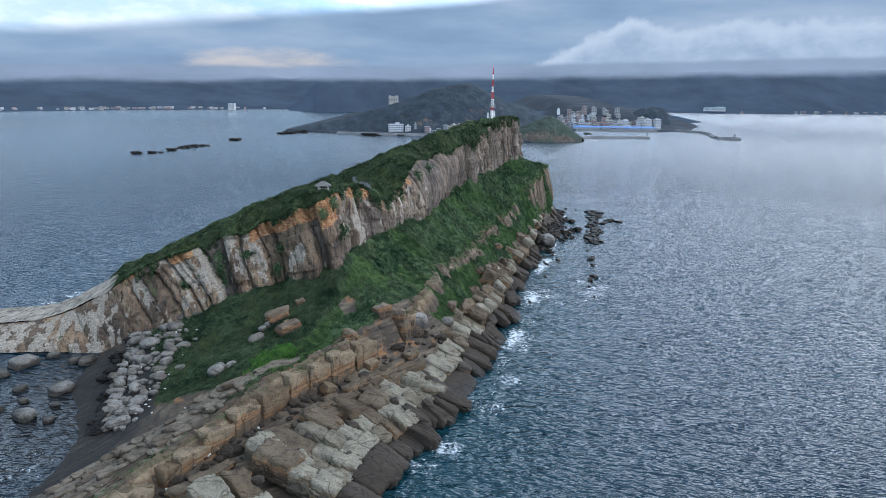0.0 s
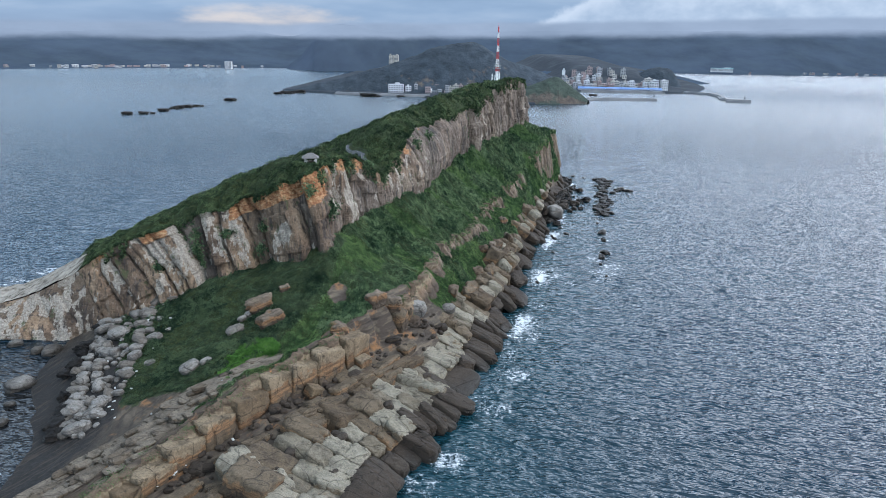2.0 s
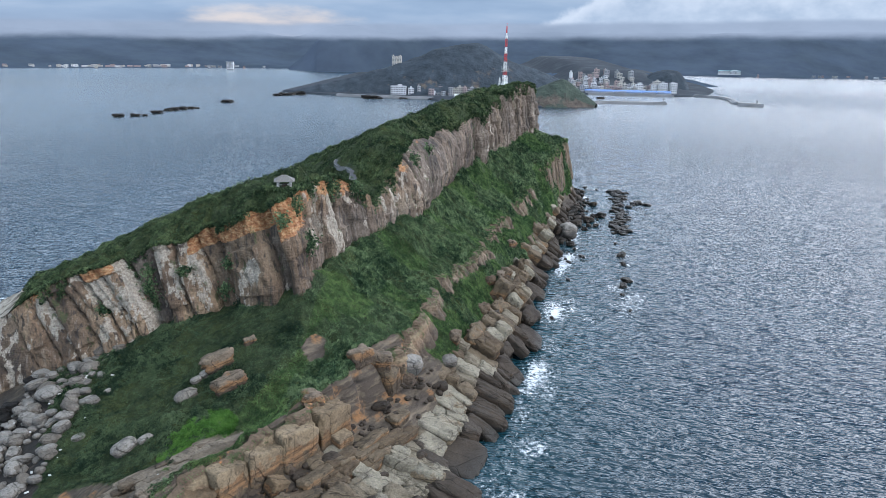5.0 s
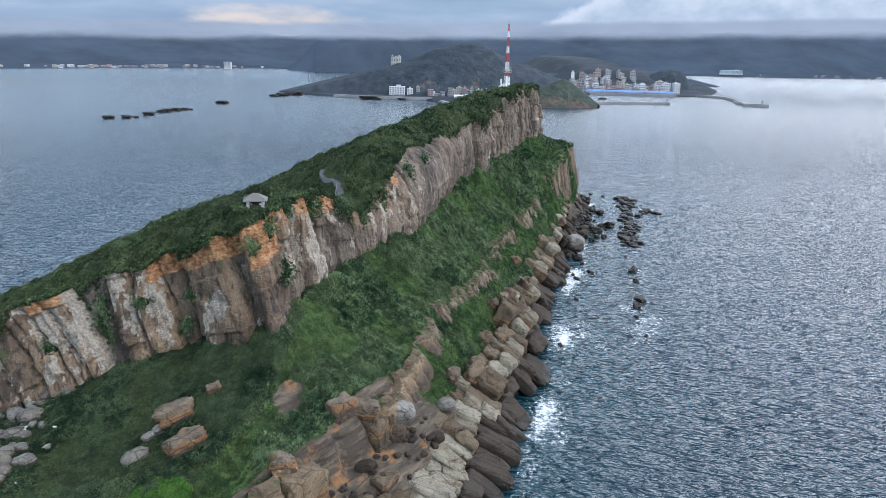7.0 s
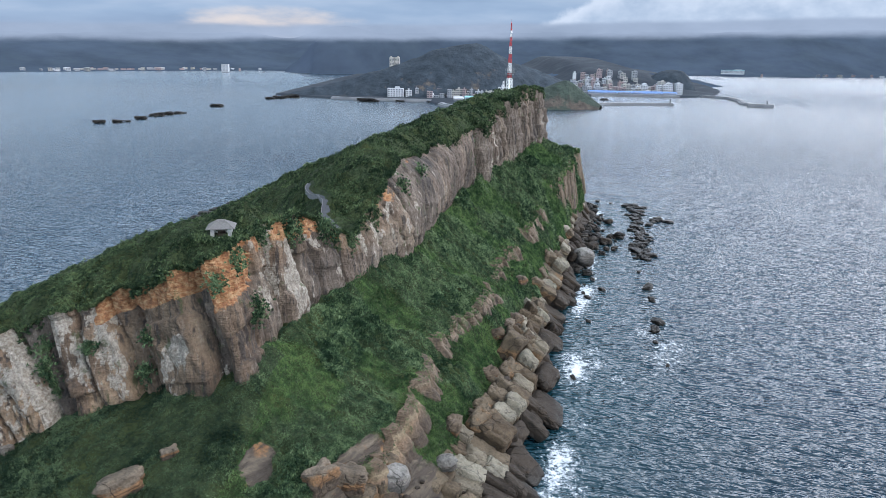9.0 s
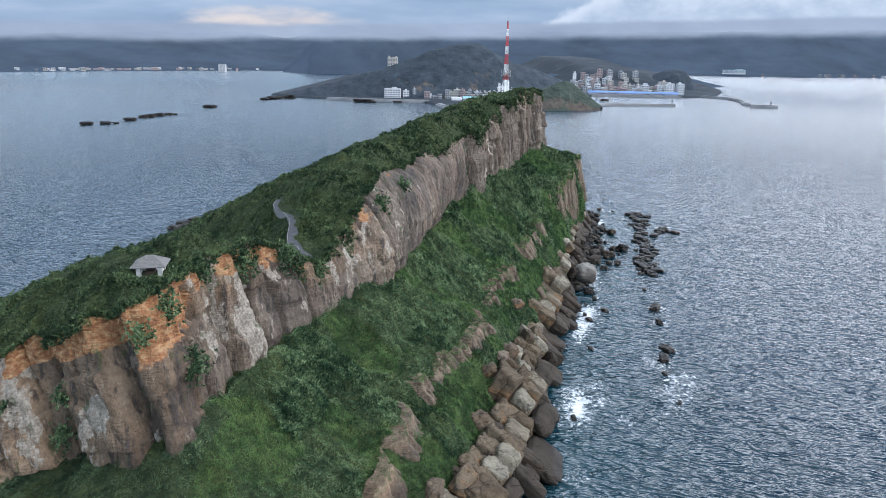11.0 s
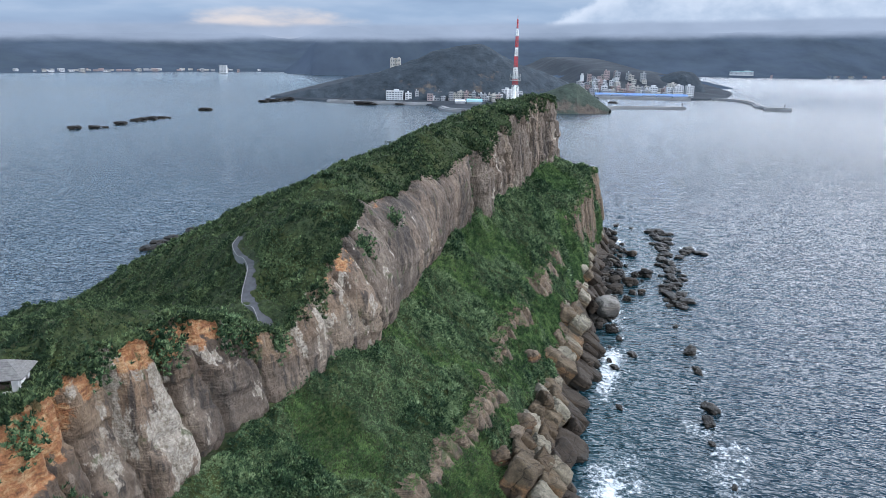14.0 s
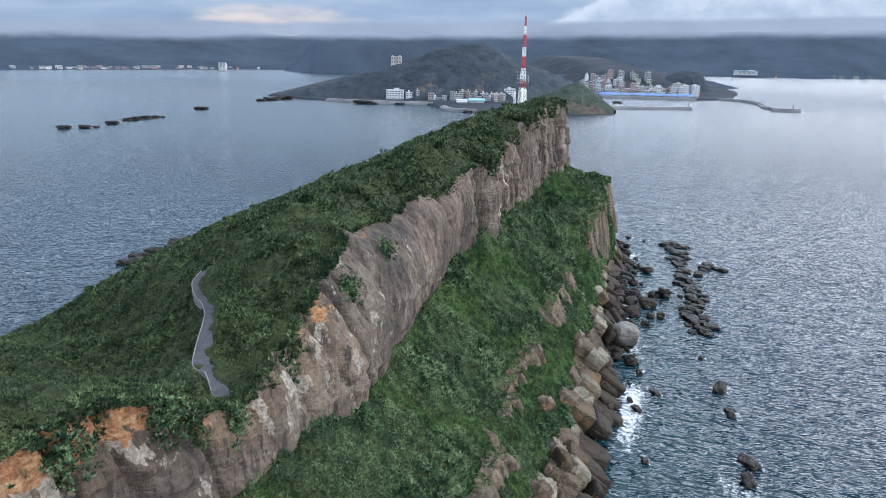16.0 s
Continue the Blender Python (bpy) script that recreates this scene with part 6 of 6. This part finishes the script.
def make_pavilion(x, y, z, turn):
    hut = new("pavilion")
    hut.location = (x, y, z)
    hut.rotation_euler[2] = radians(turn)
    hut.scale = (0.76, 0.76, 0.68)
    tagged(hut, "small open pavilion with white pillars and grey hipped roof", "pavilion")
    bm = bmesh.new()
    add_box(bm, (-2.2, -1.8, -0.9), (2.2, 1.8, 0.12))
    part("floor_slab", bm, CONCRETE, hut, "pale concrete floor slab")
    for px in (-1.75, 1.75):
        for py in (-1.4, 1.4):
            bm = bmesh.new()
            add_box(bm, (px - 0.36, py - 0.36, 0.12), (px + 0.36, py + 0.36, 2.15))
            part("pillar", bm, PILLAR, hut, "thick white pillar")
    bm = bmesh.new()
    add_box(bm, (-1.4, 1.30, 0.12), (1.4, 1.46, 0.75))
    part("back_wall", bm, WHITE, hut, "low white parapet wall")
    for px in (-1.85, 1.69):
        bm = bmesh.new()
        add_box(bm, (px, -1.04, 0.12), (px + 0.16, 1.04, 0.75))
        part("side_wall", bm, WHITE, hut, "low white parapet wall")
    bm = bmesh.new()
    add_box(bm, (-2.25, -1.85, 2.15), (2.25, 1.85, 2.34))
    part("roof_beam", bm, WHITE, hut, "white eaves beam")
    lo = [(-2.9, -2.5, 2.28), (2.9, -2.5, 2.28), (2.9, 2.5, 2.28), (-2.9, 2.5, 2.28)]
    hi = [(-0.55, 0, 4.0), (0.55, 0, 4.0)]
    for name_k, quad in enumerate(([lo[0], lo[1], hi[1], hi[0]], [lo[1], lo[2], hi[1]], [lo[2], lo[3], hi[0], hi[1]], [lo[3], lo[0], hi[0]])):
        bm = bmesh.new()
        top = [bm.verts.new(q) for q in quad]
        low = [bm.verts.new((q[0], q[1], q[2] - 0.14)) for q in quad]
        bm.faces.new(top)
        bm.faces.new(low[::-1])
        for i in range(len(quad)):
            bm.faces.new((top[i], low[i], low[(i + 1) % len(quad)], top[(i + 1) % len(quad)]))
        slope = part("roof_slope", bm, SHINGLE, hut, "grey shingle roof slope")
        # courses of shingles
        a, b = Vector(quad[0]), Vector(quad[1])
        c, d = Vector(quad[-1]), Vector(quad[2] if len(quad) == 4 else quad[2])
        for r in range(1, 9):
            w = r / 9.5
            e, f = (a.lerp(c, w), b.lerp(d, w))
            bm = bmesh.new()
            add_bar(bm, e + Vector((0, 0, 0.02)), f + Vector((0, 0, 0.02)), 0.05)
            part("shingle_course", bm, SHINGLE, slope)
    table = new("picnic_table")
    tagged(table, "dark timber picnic table inside the pavilion", "table")
    table.location = (x, y, z + 0.12)
    table.rotation_euler[2] = radians(turn)
    bm = bmesh.new()
    add_box(bm, (-0.6, -0.34, 0.60), (0.6, 0.34, 0.67))
    part("tabletop", bm, TIMBER, table)
    for px in (-0.6, 0.6):
        bm = bmesh.new()
        add_box(bm, (px * 0.8 - 0.06, -0.26, 0), (px * 0.8 + 0.06, 0.26, 0.60))
        part("leg", bm, TIMBER, table)
    for py in (-0.70, 0.50):
        bm = bmesh.new()
        add_box(bm, (-0.58, py, 0), (0.58, py + 0.2, 0.36))
        bench = part("bench", bm, TIMBER, table)


make_pavilion(-33.9, 199.4, 48.95, 12)


def make_path():
    n = len(PATH_XY)
    z = np.array([top_z(x, y) for x, y in PATH_XY])
    k = np.ones(13) / 13
    z = np.convolve(np.pad(z, 6, mode="edge"), k, "valid") + 0.16
    tang = np.gradient(PATH_XY, axis=0)
    tang /= np.linalg.norm(tang, axis=1, keepdims=True)
    side = np.stack([-tang[:, 1], tang[:, 0]], -1)
    def strip(name, lo, hi, up, mat, label, kind):
        w = np.array([lo, lo, hi, hi, lo])
        h = np.array([-1.2, up, up, -1.2, -1.2])
        g = np.concatenate([PATH_XY[:, None] + side[:, None] * w[None, :, None], (z[:, None] + h[None])[..., None]], -1)
        return tagged(grid_mesh(name, g, mat, flip=False, shade=False), label, "path", kind=kind)
    strip("pavement", -0.95, 0.95, 0.0, PAVING, "narrow grey stone footpath winding up the ridge", "structure")
    strip("path_kerb", 0.96, 1.08, 0.12, KERB, "pale concrete kerb along the footpath", "structure")


make_path()


# ---- the town and harbour across the water ----
PLASTER = [plain("white_plaster", (0.41, 0.425, 0.44), 0.9, 0.12, 0.2), plain("grey_plaster", (0.24, 0.25, 0.265), 0.9, 0.12, 0.2), plain("pink_plaster", (0.27, 0.21, 0.205), 0.9, 0.12, 0.2), plain("cream_plaster", (0.32, 0.31, 0.285), 0.9, 0.12, 0.2)]
GLASS = plain("dark_window_glass", (0.06, 0.075, 0.09), 0.25, 0.2, 0.3)
BLUE_ROOF = plain("blue_sheet_roof", (0.10, 0.20, 0.42), 0.6, 0.2, 0.1)
TEAL_ROOF = plain("turquoise_sheet_roof", (0.20, 0.42, 0.46), 0.6, 0.2, 0.1)
QUAY = plain("harbour_concrete", (0.17, 0.175, 0.18), 0.95, 0.25, 0.05)
town = random.Random(21)

SHORELINE = [(-290, 1300), (-255, 1262), (-200, 1228), (-140, 1212), (-95, 1200), (-40, 1188), (-12, 1110), (20, 1080), (60, 1075), (100, 1062), (150, 1085), (210, 1112), (225, 1180), (236, 1330), (262, 1420), (330, 1415), (420, 1400), (470, 1420), (520, 1490), (570, 1600), (640, 1800), (760, 2050), (900, 2250), (1200, 2560)]


def land_z(x, y):
    edge = np.interp(x, [p[0] for p in SHORELINE], [p[1] for p in SHORELINE])
    rise = smooth(x, 230, 330) * (1 - smooth(x, 420, 520)) * 34 * smooth(y, 1470, 1720) + smooth(y, 1500, 2400) * 26 * smooth(x, -60, 120)
    return -3 + 5.4 * smooth(y - edge, -3, 4) + rise * smooth(y - edge, 0, 80)


def make_mainland():
    xs = np.arange(-300, 600, 6.0)
    ys = np.concatenate([np.arange(1040, 1500, 4.0), np.arange(1500, 2700, 20.0)])
    X, Y = np.meshgrid(xs, ys, indexing="ij")
    Z = land_z(X, Y)
    Z = np.where(Y - np.interp(X, [p[0] for p in SHORELINE], [p[1] for p in SHORELINE]) < -12, -6, Z)
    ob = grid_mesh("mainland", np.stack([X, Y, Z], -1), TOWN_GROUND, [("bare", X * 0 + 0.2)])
    tagged(ob, "low grey-green coastal land behind the harbour", "land", kind="structure")


def hazed_town_ground():
    m, n = material("hazed_town_ground")
    p = where(n)
    # bluish, low-contrast ramp: the haze over the land is in its colour
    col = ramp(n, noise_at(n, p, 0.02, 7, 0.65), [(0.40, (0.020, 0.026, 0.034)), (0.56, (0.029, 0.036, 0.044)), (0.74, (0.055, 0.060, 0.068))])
    finish(n, col, 1.0, spec=0.1)
    return m


TOWN_GROUND = hazed_town_ground()
make_mainland()


def make_building(x, y, w, d, floors, turn=0.0, mat=None, base=None, label="", roof=None):
    z = float(land_z(np.array(x), np.array(y))) if base is None else base
    house = new("building")
    house.location = (x, y, z)
    house.rotation_euler[2] = radians(turn)
    mat = mat or town.choice(PLASTER)
    h = floors * 3.3
    tagged(house, label or "plain %s flat-roofed harbour building" % {"white_plaster": "white", "grey_plaster": "grey", "pink_plaster": "pink", "cream_plaster": "cream"}[mat.name], "building", "harbour town")
    bm = bmesh.new()
    add_box(bm, (-w / 2, -d / 2, -4), (w / 2, d / 2, h))
    part("wall", bm, mat, house)
    bm = bmesh.new()
    add_box(bm, (-w / 2 - 0.3, -d / 2 - 0.3, h), (w / 2 + 0.3, d / 2 + 0.3, h + 0.7))
    part("roof", bm, roof or mat, house)
    if floors > 2 and town.random() < 0.7:
        bm = bmesh.new()
        q = town.uniform(-0.25, 0.25) * w
        add_box(bm, (q - w * 0.14, -d * 0.2, h + 0.7), (q + w * 0.14, d * 0.2, h + 3.4))
        part("roof_house", bm, mat, house)
    count = max(2, int(w / 4.2))
    for f in range(floors):
        for k in range(count):
            bm = bmesh.new()
            cx = -w / 2 + (k + 0.5) * w / count
            add_box(bm, (cx - w / count * 0.32, -d / 2 - 0.12, f * 3.3 + 1.0), (cx + w / count * 0.32, -d / 2 + 0.1, f * 3.3 + 2.5))
            part("window", bm, GLASS, house)
    return house


# white hotel blocks on the near quay, then the rows of houses
for x, y, w, d, f, t in [(-91, 1262, 26, 14, 4, 0), (-70, 1268, 10, 12, 3, 5), (58, 1300, 28, 16, 4, 0), (38, 1318, 18, 14, 5, -4), (88, 1296, 18, 14, 5, 6), (108, 1310, 14, 12, 4, 0)]:
    make_building(x, y, w, d, f, t, PLASTER[0])
for k in range(34):
    make_building(-56 + k * 4.0 + town.uniform(-2, 2), 1262 + town.uniform(-14, 22), town.uniform(5, 9), 8, town.choice([1, 2, 2, 2, 3, 3, 4]), town.uniform(-12, 12))
for k in range(5):
    make_building(160 + k * 9, 1500 + town.uniform(-5, 5), 10, 12, 4 + (k in (1, 3)), 0, PLASTER[1], 14)
for k in range(105):
    x = town.uniform(248, 425)
    y = 1452 + town.random() ** 1.4 * (190 if x < 390 else 60)
    make_building(x, y, town.uniform(6, 11), 9, town.choice([2, 2, 3, 3, 3, 4, 5]), town.uniform(-14, 14))
for x, f in ((404, 7), (418, 6), (437, 6), (370, 5)):
    make_building(x, 1462, 13, 12, f, town.uniform(-6, 6), PLASTER[0] if f > 7 else None)
make_building(-156, 1960, 12, 16, 15, 0, PLASTER[3], 8, "tall cream apartment tower behind the hill")
make_building(-143, 1965, 12, 16, 15, 0, PLASTER[3], 8, "tall cream apartment tower behind the hill")
make_building(-425, 2480, 26, 16, 6, 0, PLASTER[0], 3, "stepped white seaside hotel on the far shore")
make_building(-432, 2484, 8, 12, 9, 0, PLASTER[0], 3, "stepped white seaside hotel on the far shore")
make_building(-735, 2400, 22, 14, 6, 0, PLASTER[0], 3, "white apartment block on the far shore")
# scattered far houses along the opposite coast
for k in range(96):
    az = town.uniform(-0.57, -0.06) if k < 84 else town.uniform(0.36, 0.56)
    r = float(np.interp(az, [a for a, _ in COAST], [q for _, q in COAST])) + town.uniform(8, 60)
    make_building(r * math.sin(az), r * math.cos(az), town.uniform(6, 18), 10, town.choice([1, 1, 1, 2, 2]), -math.degrees(az), None, 3.5, "small pale house on the opposite coast")
make_building(1035, 2740, 80, 30, 3, -20, PLASTER[0], 12, "long low plant hall with turquoise roof", TEAL_ROOF)
for x, y in ((1420, 2920), (1500, 2950), (1570, 2980)):
    make_building(x, y, 46, 20, 4, -20, PLASTER[1], 4, "long grey works hall on the coast")


def make_quay(name, pts, wide, high, mat, label):
    """A harbour wall along the given line."""
    t = np.linspace(0, len(pts) - 1, 12 * len(pts))
    c = spline([(x, y, 0) for x, y in pts], t)[:, :2]
    tang = np.gradient(c, axis=0)
    tang /= np.linalg.norm(tang, axis=1, keepdims=True)
    side = np.stack([-tang[:, 1], tang[:, 0]], -1)
    w = np.array([-1, -0.9, -0.3, -0.28, 0.9, 1]) * wide / 2
    h = np.array([-4, high, high, high + 1.4, high + 1.4, -4])
    g = np.concatenate([c[:, None] + side[:, None] * w[None, :, None], np.broadcast_to(h, (len(c), 6))[..., None]], -1)
    ob = grid_mesh(name, g, mat, flip=True, shade=False)
    return tagged(ob, label, "pier", kind="structure")


make_quay("breakwater", [(205, 1170), (250, 1186), (300, 1192), (346, 1194)], 9, 2.4, QUAY, "dark concrete breakwater across the harbour mouth")
make_quay("breakwater", [(468, 1425), (500, 1380), (492, 1300), (474, 1240), (480, 1190)], 12, 2.6, QUAY, "long curved concrete pier")
make_quay("breakwater", [(462, 1196), (498, 1184)], 14, 3.4, QUAY, "square pier head block")
make_quay("breakwater", [(-190, 1222), (-140, 1204), (-90, 1196), (-30, 1190)], 10, 2.6, QUAY, "grey harbour quay wall")
make_quay("breakwater", [(-14, 1128), (-4, 1090), (30, 1074)], 10, 3.0, QUAY, "rubble mole of the fishing harbour")
make_quay("breakwater", [(262, 1418), (330, 1412), (420, 1398)], 8, 2.6, QUAY, "quay wall of the fishing harbour")


def long_shed(x, y, w, d, h, turn, mat, label):
    shed = new("shed")
    shed.location = (x, y, 2.2)
    shed.rotation_euler[2] = radians(turn)
    tagged(shed, label, "shed", "harbour sheds")
    bm = bmesh.new()
    add_box(bm, (-w / 2, -d / 2, -3), (w / 2, d / 2, h))
    part("wall", bm, PLASTER[1], shed)
    bm = bmesh.new()
    v = [bm.verts.new(c) for c in ((-w / 2 - 1, -d / 2 - 1, h - 1.5), (w / 2 + 1, -d / 2 - 1, h - 1.5), (w / 2 + 1, 0, h + 2.2), (-w / 2 - 1, 0, h + 2.2), (w / 2 + 1, d / 2 + 1, h), (-w / 2 - 1, d / 2 + 1, h))]
    bm.faces.new((v[0], v[1], v[2], v[3]))
    bm.faces.new((v[3], v[2], v[4], v[5]))
    part("roof", bm, mat, shed)


for k in range(6):
    long_shed(272 + k * 27, 1436 - k * 3.2, 25, 12, 5.0, -6, BLUE_ROOF, "long harbour shed with blue sheet roof")
long_shed(34, 1215, 22, 14, 4.5, 0, TEAL_ROOF, "harbour hall with turquoise roof")
long_shed(12, 1205, 14, 10, 4.0, 10, PLASTER[0], "white harbour hall by the quay")
for x, y in ((489, 1188), (342, 1196)):
    light = new("harbour_light")
    light.location = (x, y, 3.6)
    tagged(light, "small dark harbour light on the pier head", "beacon", "harbour lights")
    bm = bmesh.new()
    add_box(bm, (-0.7, -0.7, -1), (0.7, 0.7, 5.0))
    part("column", bm, QUAY, light)
    bm = bmesh.new()
    add_box(bm, (-1.1, -1.1, 5.0), (1.1, 1.1, 6.2))
    part("lamp_house", bm, QUAY, light)
light = new("hilltop_station")
light.location = (178, 1122, 44)
tagged(light, "small white lookout hut on the grassy hill", "hut")
bm = bmesh.new()
add_box(bm, (-2.2, -2.2, -3), (2.2, 2.2, 5.0))
part("wall", bm, PLASTER[0], light)
bm = bmesh.new()
add_box(bm, (-1.2, -1.2, 5.0), (1.2, 1.2, 7.5))
part("turret", bm, PLASTER[0], light)
# rubble mounds of the breakwater and the low islet by the quay
for x, y, s in [(-128, 1180, 22), (-118, 1176, 12), (-78, 1186, 10), (210, 1174, 10), (226, 1182, 8), (262, 1300, 12), (20, 1072, 12), (40, 1068, 12), (62, 1066, 12), (-30, 1180, 9)]:
    rock("rubble_mound", DARKS, (x, y, 0.6), (s * 1.2, s * 0.7, s * 0.36), town.uniform(-20, 20), 0, 0, "dark rubble mound by the harbour wall", "rock", "harbour rubble")

make_sea(SEA_ROCKS)
